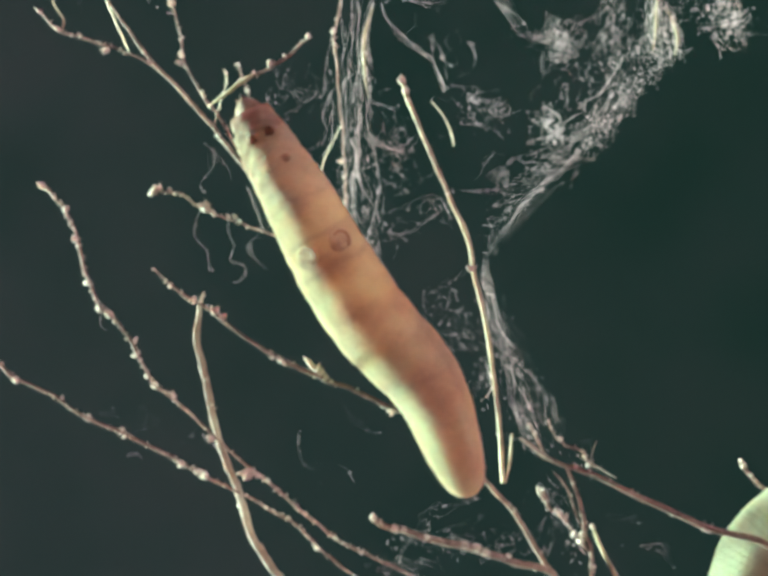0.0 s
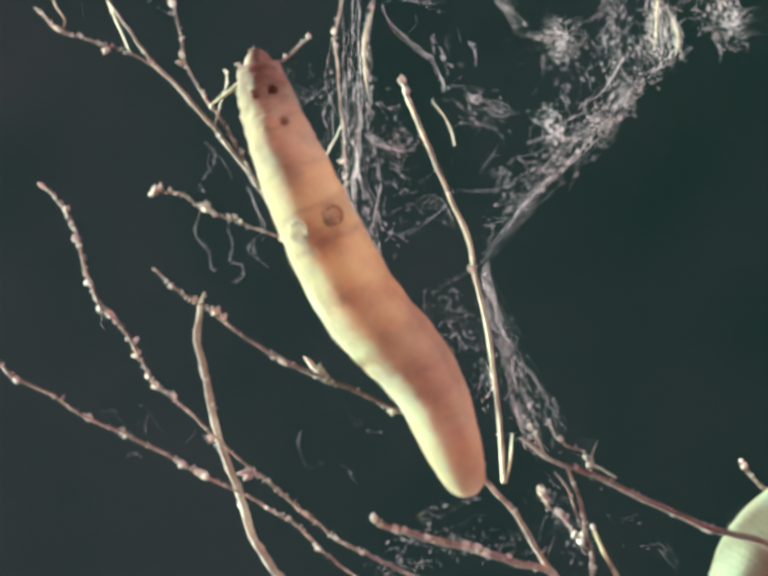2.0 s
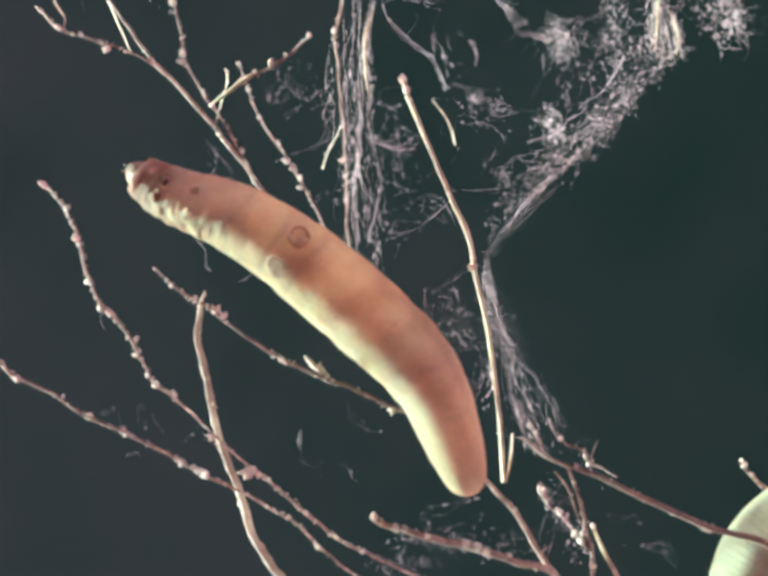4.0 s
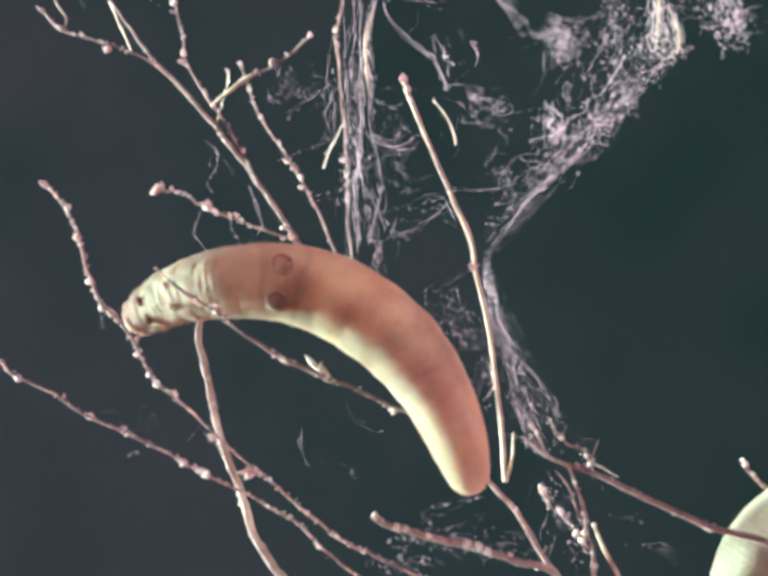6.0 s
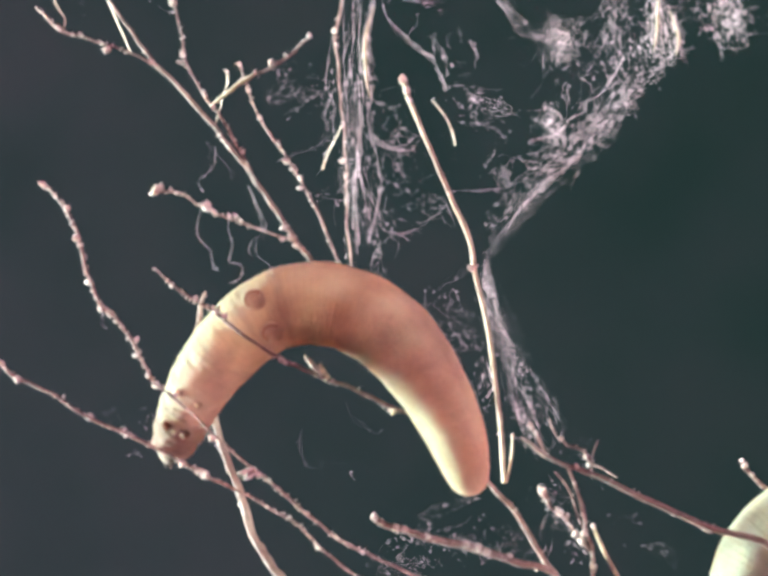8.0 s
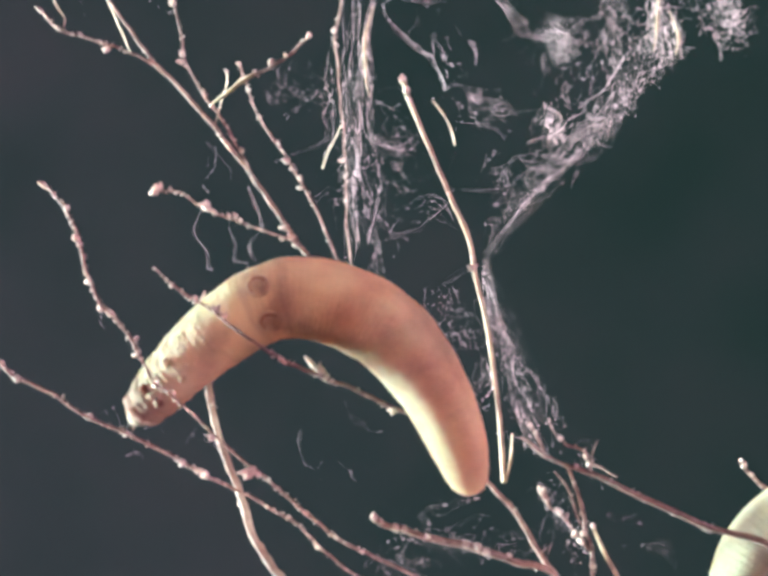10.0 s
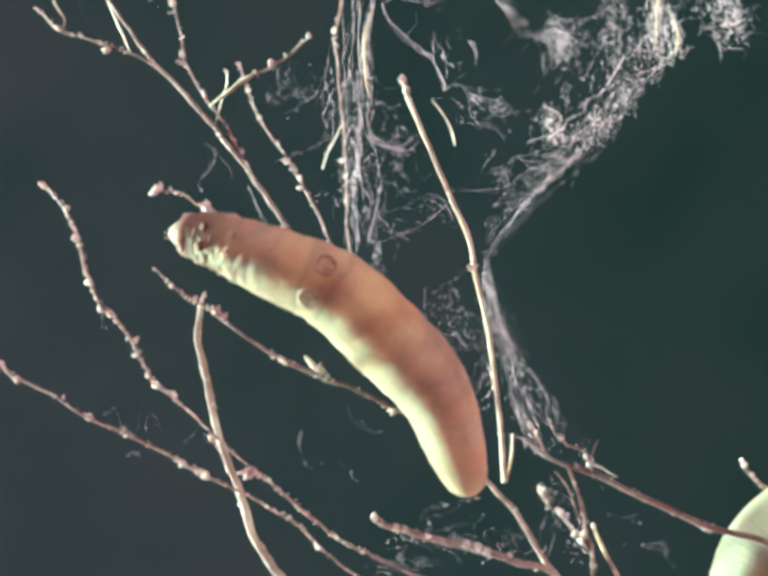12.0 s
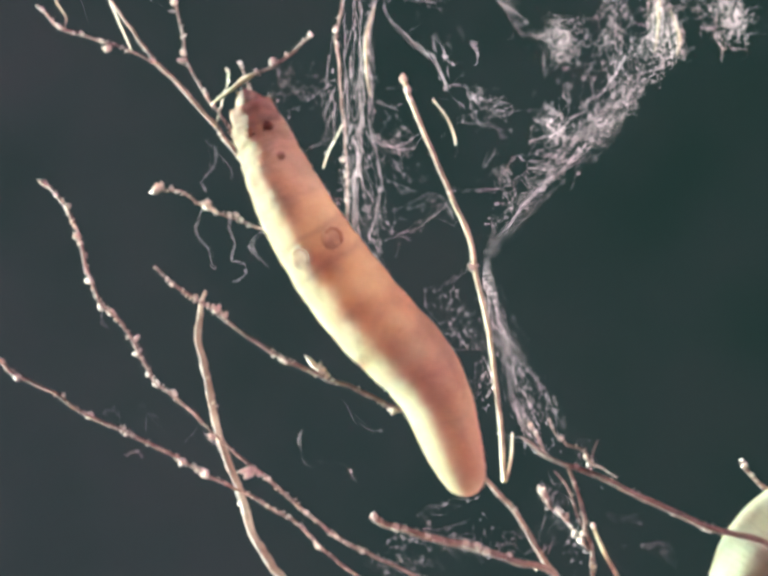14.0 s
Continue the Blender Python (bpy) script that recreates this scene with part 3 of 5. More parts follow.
    twig([(4.98, 0.8, -9.19, 0.1), (5.44, 0.6, -9.65, 0.15), (5.91, 0.2, -10.31, 0.16), (6.65, -0.6, -10.83, 0.15), (7.4, -1.4, -11.21, 0.17), (8.58, -2.2, -12.01, 0.18), (9.82, -2.7, -13.04, 0.19), (11.55, -3, -14.36, 0.2), (12.83, -3.2, -15.31, 0.2), (15.13, -3.3, -16.62, 0.2), (16.27, -3.4, -18.8, 0.2)], PINK_BARK, "stout red-brown twig running out past the second larva",
         [(7.26, -1.4, -10.95, 0.4), (7.76, -1.6, -11.35, 0.35), (8.67, -2.2, -11.81, 0.25), (9.91, -2.7, -13.26, 0.2), (11.07, -3, -14.29, 0.3), (12.34, -3.1, -15.23, 0.5), (12.54, -3.2, -15.5, 0.4)], knobs=0.10, seed=18, grains=0.25)
    twig([(7.03, 0.6, -9.76, 0.06), (7.2, 0.6, -10.11, 0.11), (7.6, 0.5, -10.33, 0.1), (8, 0.3, -10.66, 0.11), (8.14, 0.1, -11.22, 0.12), (8.6, -0.6, -11.59, 0.08), (9, -1.9, -11.91, 0.06)], PINK_BARK, "thin pinkish twiglet lying along a stouter twig",
         [(7.06, 0.6, -9.82, 0.35), (7.98, 0.3, -10.94, 0.45), (8.07, 0.1, -11.3, 0.5), (8.27, 0.1, -11.14, 0.3)], seed=31, grains=0.8)
    twig([(8.72, -0.2, -10.16, 0.05), (8.47, -0.1, -10.5, 0.07), (8.22, 0.1, -11.03, 0.07)], PINK_BARK, "thin brown spur on a side twiglet", seed=24)
    twig([(6.88, 0.3, -11.03, 0.1), (7.08, 0.6, -11.83, 0.13), (7.2, 0.8, -12.85, 0.13), (7.22, 1, -13.93, 0.14), (7.12, 1.2, -14.88, 0.12), (7.28, 1.5, -15.56, 0.13), (7.03, 1.8, -17.41, 0.14), (6.5, 2, -20.5, 0.15)], PINK_BARK, "upright pinkish-brown dry twig below a stouter one", [(7.18, 0.7, -12.12, 0.3), (7.16, 1, -13.86, 0.3), (7.07, 1.2, -14.98, 0.5), (7.1, 1.6, -16.8, 0.45)], seed=19, grains=0.6)
    twig([(6.32, 0.5, -11.28, 0.05), (6.57, 0.8, -11.91, 0.08), (6.83, 1.1, -12.7, 0.09), (6.97, 1.3, -13.76, 0.09), (7.08, 1.4, -14.86, 0.06)], BARK, "slender twiglet beside an upright dry twig", seed=32, grains=0.5)
    twig([(5.38, 1, -12.19, 0.14), (5.5, 1.1, -12.58, 0.2), (5.59, 1.2, -13.14, 0.14), (5.98, 1.3, -13.52, 0.07), (6.2, 1.4, -13.74, 0.17), (6.37, 1.5, -14.17, 0.12), (6.69, 1.6, -15.06, 0.1), (6.98, 1.6, -15.56, 0.16), (7.15, 1.6, -15.97, 0.06)], PINK_BARK, "crooked twiglet with swollen pinkish buds", [(5.42, 1, -12.23, 0.5), (5.61, 1.1, -12.76, 0.4), (6.14, 1.3, -13.5, 0.55), (6.31, 1.4, -13.93, 0.4), (6.64, 1.5, -14.98, 0.5), (6.93, 1.6, -15.34, 0.55)], seed=33, knobs=0.3, grains=1.0)
    twig([(7.46, 0.4, -14.35, 0.1), (7.62, 0.7, -15.17, 0.14), (7.85, 1.1, -16.2, 0.15), (8.22, 1.5, -17.53, 0.15), (8.7, 2, -19.99, 0.15)], STRAW, "pale broken straw stem near the fallen scraps", [(7.49, 0.4, -14.46, 0.4)], seed=20, knobs=0.12)
    twig([(-3.33, 0.6, -11.39, 0.18), (-2.6, 0.93, -12.1, 0.19), (-0.78, 1.27, -13.24, 0.21), (1.1, 1.6, -14.2, 0.23), (3.39, 1.87, -15.72, 0.23), (5.01, 2.13, -16.77, 0.22), (6.3, 2.4, -20.29, 0.2)], PINK_BARK, "scaly pink-brown twig bound in loose silk",
         [(-3.25, 0.6, -11.35, 0.55), (-2.32, 0.6, -12.21, 0.5), (-1.81, 0.6, -12.28, 0.45), (-0.71, 0.6, -12.87, 0.4), (1.11, 0.6, -13.9, 0.5), (1.89, 0.6, -13.91, 0.6), (1.95, 0.6, -14.7, 0.55), (3.56, 0.6, -14.51, 0.4), (1.61, 0.6, -14.49, 0.35)], knobs=0.16, seed=21, grains=1.4)
    twig([(16.03, 1.8, -13.25, 0.17), (16.28, 2.1, -13.94, 0.13), (16.8, 2.4, -14.78, 0.16), (17.39, 2.7, -15.77, 0.18), (18.25, 3, -19.13, 0.18)], BARK, "pinkish twig tip above the second larva", [(16.05, 1.8, -13.26, 0.3), (16.17, 1.8, -13.74, 0.45), (16.56, 1.8, -14.28, 0.35)], seed=22)
    twig([(4.71, 1.5, -8.99, 0.1), (4.32, 1.45, -10.21, 0.12), (3.74, 1.4, -11.35, 0.12)], STRAW, "short straw splinter leaning on a dead stem", seed=23, knobs=0.08)
    twig([(5.68, 0.7, -8.55, 0.07), (5.76, 0.7, -9.04, 0.11), (5.91, 0.6, -9.64, 0.12), (6.02, 0.3, -10.3, 0.1)], TAN, "pale broken fork of a stout twig", [(5.7, 0.7, -8.66, 0.35), (5.84, 0.7, -9.16, 0.3)], seed=28, grains=0.8)
    twig([(6.82, 2.4, -8.82, 0.05), (6.84, 2.2, -9.26, 0.08), (6.96, 1.8, -9.85, 0.06)], BARK, "dark twiglet hanging below the silk", seed=25, grains=0.6)
    # the shrub's own stem, below the picture
    stem = twig([(6.91, 2.8, -21.89, 0.3)] + [(9.5, 3.4, -32, 0.8), (11, 5, -80, 1.6), (9, 9, -200, 2.6), (6, 10, -325, 3.4)], BARK,
                "red-brown main stem of the dry shrub, rooted in soil", seed=26, name="shrub_stem")
    twig([(17.45, -3.4, -21.73, 0.2)] + [(17, 1, -45, 0.35), (11.1, 4.9, -78, 0.5)], BARK, "bare red-brown side shoot of the main stem", seed=27)


twigs()


# ---- silk ----
def silk(name, label, guides, seed, specks=0.08, strands=(), mats=(), kept=1.0):
    """One tangle of fine threads. guides: path of (x, y, z, spread) in mm, number of threads, thread radius,
    curl from 0 to 1, share of the path that a thread runs, number of matted clots.
    strands: single long threads, each a path of (x, y, z) and a radius in mm.
    mats: felted patches, each a path of (x, y, z, spread), the number of short bright fibres and their radius."""
    rng = np.random.default_rng(seed)
    v, f = [], []
    r2 = random.Random(seed)
    step = 0.12

    def bead(place, way, size):
        lump(place * MM, way + rng.normal(0, 0.05, 3), size * rng.uniform(1.2, 2.8) * MM, size * 0.5 * MM, r2, v, f, 0.45, 3, 5)

    def spin(pts, radius, beads):
        """A thread that swells and thins, with small beads on it that stand in for sparkle."""
        n = len(pts)
        swell = 0.35 + 2.6 * np.convolve(rng.random(n + 6) ** 4, np.ones(3) / 3, "same")[3:n + 3]
        swell[0], swell[-1] = 0.3, 0.3
        tube(pts * MM, radius * swell * MM, 4, v, f, rng.uniform(0, 2))
        ways = np.gradient(pts, axis=0)
        for k in np.flatnonzero(rng.random(n) < beads):
            bead(pts[k], ways[k], rng.uniform(0.35, 1.0) ** 3 * 0.055)

    for path, count, thick, curl, share, clots in guides:
        line = spline(path, step)
        n = len(line)
        flow = np.gradient(line[:, :3], axis=0)
        flow /= np.linalg.norm(flow, axis=1)[:, None] + 1e-9
        hold = max(0.12, 1 - 0.85 * curl)
        for _ in range(max(1, round(THREADS_KEPT * kept * count))):
            span = max(9, int(n * share * rng.uniform(0.4, 1.3) / hold ** 0.5))
            i0 = int(rng.integers(0, max(1, n - int(span * hold))))
            at = line[i0, :3] + np.clip(rng.normal(0, 0.75, 3), -1.7, 1.7) * line[i0, 3] * (1, 0.6, 1)
            way = rng.normal(0, 1, 3)
            way /= np.linalg.norm(way)
            pts = []
            for k in range(span):
                # a crinkled thread: nearly straight between kinks, and drifting along its guide
                way = way + rng.normal(0, 1.3 if rng.random() < 0.14 else 0.09, 3)
                way /= np.linalg.norm(way)
                g = min(n - 1, i0 + int(k * hold))
                pull = (line[g, :3] - at) / (line[g, 3] * 2.2 + 0.05)
                at = at + step * (hold * flow[g] + (1 - hold) * way * (1, 0.7, 1) + 0.06 * pull)
                pts.append(at)
            spin(np.array(pts), 0.52 * thick * float(np.clip(rng.lognormal(-1.7, 1.0), 0.10, 3.0)), 0.5 * specks)
        for _ in range(clots):
            i = int(rng.integers(0, n))
            q = line[i, :3] + np.clip(rng.normal(0, 0.6, 3), -1.5, 1.5) * line[i, 3] * (1, 0.6, 1)
            ax = flow[i] + rng.normal(0, 0.25 + 0.6 * curl, 3)
            g = rng.uniform(0.3, 1.0)
            lump(q * MM, ax, g * 0.34 * MM, g * rng.uniform(0.006, 0.020) * MM, r2, v, f, 0.7, 6, 5)
    for path, radius in strands:
        line = spline(path, step)
        line = line + np.cumsum(rng.normal(0, 0.045, line.shape), axis=0) * np.sin(np.linspace(0, math.pi, len(line)))[:, None]
        spin(line, 0.36 * radius, 0.16)
    for path, count, radius in mats:
        line = spline(path, step)
        flow = np.gradient(line[:, :3], axis=0)
        flow /= np.linalg.norm(flow, axis=1)[:, None] + 1e-9
        for _ in range(int(1.1 * count)):
            i = int(rng.integers(0, len(line)))
            at = line[i, :3] + np.clip(rng.normal(0, 0.6, 3), -1.3, 1.3) * line[i, 3] * (1, 0.5, 1)
            way = flow[i] * rng.choice((-1, 1)) + rng.normal(0, 0.8, 3)
            pts = [at]
            for _ in range(int(rng.integers(6, 20))):
                way = way / np.linalg.norm(way) + rng.normal(0, 1.2 if rng.random() < 0.2 else 0.12, 3)
                at = at + 0.08 * way / np.linalg.norm(way)
                pts.append(at)
            spin(np.array(pts), 0.17 * radius * min(4.0, rng.lognormal(-0.7, 0.95)), 0.08)
    ob = new(name, mesh_of(name, v, f, SILK, True))
    return tagged(ob, label, "silk", "silk webbing between the twigs", kind="stuff")


THREADS_KEPT = 1.6  # how many of a guide's threads are spun


def webbing():
    runs = []
    runs.append(([(17.42, 2, 12.84, 0.95), (16.14, 1.87, 9.95, 0.85), (15.05, 1.73, 7.82, 0.65), (12.98, 1.6, 5.94, 0.45), (10.79, 1.47, 4.63, 0.35), (7.98, 1.33, 2.95, 0.25), (5.63, 1.2, 0.9, 0.15)], 38, 0.009, 0.5, 0.4, 36))
    runs.append(([(17.92, 2, 12.19, 0.33), (17.56, 2, 10.42, 0.38), (17.63, 2, 8.81, 0.48), (16.67, 2, 7.72, 0.38)], 22, 0.012, 0.5, 0.7, 36))
    runs.append(([(15.79, 2, 12.72, 0.25), (14.8, 2, 9.78, 0.3), (13.93, 2, 6.82, 0.3)], 19, 0.010, 0.5, 0.7, 30))
    runs.append(([(17.76, 1.8, 8.21, 0.23), (15.66, 1.8, 7.02, 0.3), (12.46, 1.8, 4.77, 0.23), (9.87, 1.8, 3.96, 0.15)], 24, 0.011, 0.45, 0.5, 50))
    runs.append(([(12.1, 1.7, 4.46, 0.15), (9.11, 1.7, 3.09, 0.12), (5.85, 1.7, 0.6, 0.12)], 22, 0.011, 0.3, 0.7, 30))
    runs.append(([(12.38, 1.7, 3.99, 0.08), (9.21, 1.7, 2.4, 0.08), (5.85, 1.7, 0.07, 0.08)], 4, 0.010, 0.15, 0.8, 4))
    runs.append(([(11.91, 1.7, 11.11, 0.35), (12.34, 1.7, 10.21, 0.35), (11.76, 1.7, 9.48, 0.35)], 33, 0.012, 0.9, 1.2, 27))
    runs.append(([(20.76, 1.7, 10.61, 0.5), (21.18, 1.7, 9.66, 0.6), (20.87, 1.7, 8.95, 0.5)], 46, 0.012, 0.8, 1.2, 33))
    runs.append(([(19.64, 1.7, 9.31, 0.2), (20.4, 1.7, 8.64, 0.2), (21.28, 1.7, 8.24, 0.2)], 9, 0.012, 0.6, 0.9, 7))
    runs.append(([(10.35, 1.7, 7, 0.2), (10.67, 1.7, 5.95, 0.25), (10.44, 1.7, 5.21, 0.2)], 20, 0.012, 0.8, 1.2, 20))
    runs.append(([(9.26, 1.7, 4.72, 0.1), (10.52, 1.7, 4.51, 0.1)], 4, 0.014, 0.6, 1.0, 5))
    runs.append(([(12.87, 1.7, 10.73, 0.75), (13.06, 1.7, 8.31, 0.75), (12.31, 1.7, 6.38, 0.75)], 10, 0.008, 0.9, 0.6, 10))
    runs.append(([(19.08, 1.7, 11.3, 0.55), (19.39, 1.7, 9.37, 0.65)], 26, 0.010, 0.8, 0.7, 7))
    runs.append(([(12.74, 1.7, 10.76, 0.05), (14.14, 1.7, 11.08, 0.05), (15.45, 1.7, 11.54, 0.08)], 4, 0.010, 0.3, 0.9, 3))
    runs.append(([(15.85, 1.7, 9.99, 0.3), (15.85, 1.7, 7.88, 0.3)], 13, 0.009, 0.7, 0.9, 8))
    mats = [
        ([(17.72, 1.7, 11.32, 0.18), (17.01, 1.7, 9.97, 0.2), (16.42, 1.7, 8.47, 0.15)], 90, 0.016), ([(17.89, 1.7, 10.54, 0.2), (18.03, 1.7, 9.18, 0.22), (17.84, 1.7, 8.23, 0.12)], 80, 0.016),
        ([(11.82, 1.7, 10.99, 0.5), (12.2, 1.7, 10.16, 0.6), (11.64, 1.7, 9.51, 0.4)], 110, 0.013), ([(20.87, 1.7, 10.19, 0.6), (21.13, 1.7, 9.33, 0.7), (21.38, 1.7, 8.35, 0.4)], 120, 0.013),
        ([(10.56, 1.7, 6.56, 0.3), (10.66, 1.7, 5.69, 0.3), (10.39, 1.7, 5.23, 0.2)], 70, 0.014), ([(17.94, 1.7, 8.28, 0.4), (15.98, 1.7, 7.53, 0.7), (13.83, 1.7, 6.66, 0.7), (12.44, 1.7, 5.3, 0.45)], 170, 0.012),
        ([(13.24, 1.7, 5.89, 0.35), (11.63, 1.7, 4.71, 0.4), (9.61, 1.7, 4.02, 0.25), (7.78, 1.7, 3.03, 0.2), (5.95, 1.7, 0.97, 0.15)], 110, 0.012), ([(14.92, 1.7, 11.54, 0.5), (14.55, 1.7, 9.52, 0.5), (14.36, 1.7, 7.72, 0.5)], 80, 0.012)]
    strands = [([(11.87, 1.7, 4.59), (9.27, 1.7, 2.65), (7.34, 1.7, 1.28), (5.79, 1.7, 0.35)], 0.018), ([(13.09, 1.7, 5.27), (10.61, 1.7, 3.77), (7.78, 1.7, 1.97), (5.93, 1.7, 0.71)], 0.016), ([(11.28, 1.7, 10.73), (10.12, 1.7, 11.37), (9.64, 1.7, 12.6), (9.29, 1.7, 13.34)], 0.014), ([(17.84, 1.7, 8.44), (15.05, 1.7, 6.76), (11.44, 1.7, 5.02), (8.71, 1.7, 3.58)], 0.016)]
    silk("silk_web", "torn sheet of matted white silk threads slung from above", runs, 31, 0.10, strands, mats, kept=0.65)
    runs = []
    runs.append(([(2.62, 3.2, 16.56, 0.45), (1.92, 3.08, 13.74, 0.45), (1.13, 2.96, 11.22, 0.4), (0.58, 2.84, 8.12, 0.25), (0.02, 2.72, 5.03, 0.2), (-0.05, 2.6, 0.76, 0.2)], 33, 0.009, 0.4, 0.4, 24))
    runs.append(([(3.27, 3, 15.27, 0.08), (2.59, 3, 13.83, 0.08), (2.14, 3, 12.05, 0.08), (1.99, 3, 10.34, 0.1)], 16, 0.014, 0.25, 0.8, 20))
    runs.append(([(0.63, 3, 9.2, 0.1), (0.02, 3, 6.66, 0.1), (-0.61, 3, 4.13, 0.12), (-0.99, 3, 2.08, 0.12)], 13, 0.010, 0.4, 0.6, 18))
    runs.append(([(1.92, 3, 10.5, 0.08), (1.13, 3, 7.46, 0.08), (0.4, 3, 4.42, 0.1)], 6, 0.009, 0.3, 0.7, 6))
    runs.append(([(0.28, 3, 2.84, 0.2), (-0.04, 3, 0.49, 0.23)], 12, 0.011, 0.5, 0.9, 10))
    runs.append(([(0.09, 3, 12.03, 0.23), (-0.59, 3, 9.51, 0.23), (-1.52, 3, 7.05, 0.2)], 10, 0.009, 0.5, 0.6, 5))
    runs.append(([(0.89, 3, 11.02, 0.3), (1.43, 3, 9.94, 0.35)], 12, 0.011, 0.9, 1.2, 6))
    runs.append(([(-2.24, 3, 5.48, 0.2), (-0.99, 3, 5.09, 0.2)], 4, 0.012, 0.6, 0.9, 4))
    strands = [([(3.03, 3, 14.52), (2.42, 3, 13.6), (1.97, 3, 12.1), (1.89, 3, 11.04), (1.79, 3, 9.99), (1.21, 3, 9.06), (0.46, 3, 6.82), (-0.69, 3, 2.54)], 0.030), ([(2.17, 3, 15.41), (1.64, 3, 13.26), (0.95, 3, 11.27), (0.65, 3, 8.66), (-0.02, 3, 6.41), (-0.82, 3, 3.38)], 0.022), ([(2.5, 3, 15.33), (1.98, 3, 12.9), (1.21, 3, 10.67), (0.84, 3, 8.34), (-0.23, 3, 5.11), (-0.94, 3, 2.06)], 0.024), ([(1.62, 3, 15.55), (1.32, 3, 13.06), (1.07, 3, 10.98), (0.32, 3, 8.74), (0.05, 3, 6.66)], 0.022), ([(1.97, 3, 11.02), (1.84, 3, 9.98), (1.39, 3, 9.01), (1.13, 3, 7.46), (0.38, 3, 4.42), (-0.25, 3, 2.43)], 0.024), ([(1.01, 2.6, 8.25), (1.39, 2.6, 7.52), (2.22, 2.6, 7.2), (3.23, 2.6, 7.16)], 0.030), ([(-0.91, 3, 9.72), (0.13, 3, 10.67), (1.14, 3, 11.5)], 0.016), ([(0.64, 3, 13.77), (-0.07, 3, 11.8), (-0.32, 3, 9.71), (-1.38, 3, 7.28)], 0.016)]
    silk("silk_rope", "upright bundle of fine white silk threads beside a stem", runs, 32, 0.12, strands, kept=0.7)
    runs = []
    runs.append(([(2.65, 2.6, 9.98, 0.85), (2.34, 2.6, 7.12, 1.15), (1.58, 2.6, 4.63, 1.15), (0.64, 2.6, 1.93, 0.85)], 34, 0.009, 0.8, 0.22, 8))
    runs.append(([(6.2, 2.2, 12.5, 0.85), (6.89, 2.2, 8.87, 1.25), (7.27, 2.2, 5.05, 1.15)], 22, 0.008, 0.8, 0.22, 6))
    runs.append(([(2.18, 2.4, 3.8, 0.12), (3.68, 2.4, 3.43, 0.15), (4.4, 2.4, 2.58, 0.15)], 6, 0.010, 0.5, 0.7, 4))
    runs.append(([(1.2, 2.4, 3.11, 0.1), (1.45, 2.4, 2.52, 0.12), (2.65, 2.4, 2.49, 0.12)], 4, 0.010, 0.5, 0.9, 2))
    runs.append(([(1.24, 2.6, 8.41, 0.08), (1.63, 2.6, 7.48, 0.08), (2.48, 2.6, 7.14, 0.08), (3.23, 2.6, 7.16, 0.08)], 9, 0.012, 0.4, 0.8, 7))
    runs.append(([(3.03, 2.6, 8.28, 0.15), (2.51, 2.6, 7.08, 0.15), (2.16, 2.6, 6.09, 0.15)], 8, 0.010, 0.5, 0.9, 4))
    runs.append(([(3.58, 2.4, 14.26, 0.02), (3.93, 2.4, 12.97, 0.02), (4.67, 2.4, 11.9, 0.02), (5.31, 2.4, 11.02, 0.02), (5.64, 2.4, 9.34, 0.02)], 4, 0.012, 0.15, 0.9, 5))
    runs.append(([(0.35, 2.4, 11.46, 0.04), (-1.16, 2.4, 10.77, 0.04), (-2.94, 2.4, 10.02, 0.04)], 4, 0.008, 0.2, 0.9, 2))
    runs.append(([(-0.43, 2.4, 8.32, 0.03), (-2.91, 2.4, 8.01, 0.03), (-4.01, 2.4, 7.88, 0.03)], 3, 0.006, 0.2, 0.9, 0))
    runs.append(([(4.18, 2.4, 4.37, 0.03), (6.66, 2.4, 3.62, 0.03), (8.29, 2.4, 3.75, 0.03)], 3, 0.006, 0.2, 0.9, 0))
    runs.append(([(5.15, 2.4, 7.73, 0.03), (7.51, 2.4, 7.01, 0.03), (8.23, 2.4, 5.63, 0.03)], 3, 0.007, 0.3, 0.8, 2))
    runs.append(([(-2.88, 2.4, 12.4, 0.6), (-1.06, 2.4, 11.15, 0.5)], 18, 0.009, 0.8, 0.45, 5))
    runs.append(([(-3.41, 2.4, 10.8, 0.2), (-2.79, 2.4, 11.18, 0.2)], 8, 0.010, 0.8, 1.2, 3))
    runs.append(([(6.86, 2.2, 4.49, 0.1), (7.58, 2.2, 4.39, 0.15), (7.43, 2.2, 3.55, 0.15)], 9, 0.012, 0.5, 0.9, 5))
    runs.append(([(6.66, 2.2, 8.79, 0.2), (7.36, 2.2, 8.08, 0.2)], 15, 0.011, 0.8, 1.2, 5))
    runs.append(([(7.71, 2.2, 7.65, 0.12), (8.69, 2.2, 7.57, 0.12)], 9, 0.010, 0.7, 1.2, 3))
    runs.append(([(9.59, 2.2, 13.51, 0.12), (10.49, 2.2, 11.03, 0.18)], 10, 0.009, 0.6, 0.8, 4))
    runs.append(([(4.7, 2.2, 14.47, 0.08), (6.66, 2.2, 13.82, 0.08)], 10, 0.012, 0.5, 0.8, 7))
    runs.append(([(9.92, 2.2, 11.97, 0.04), (10.55, 2.2, 11.28, 0.04), (11.62, 2.2, 10.75, 0.04)], 4, 0.009, 0.2, 0.9, 2))
    runs.append(([(5.76, 2.2, 12.34, 0.1), (6, 2.2, 10.82, 0.1)], 4, 0.009, 0.4, 0.9, 3))
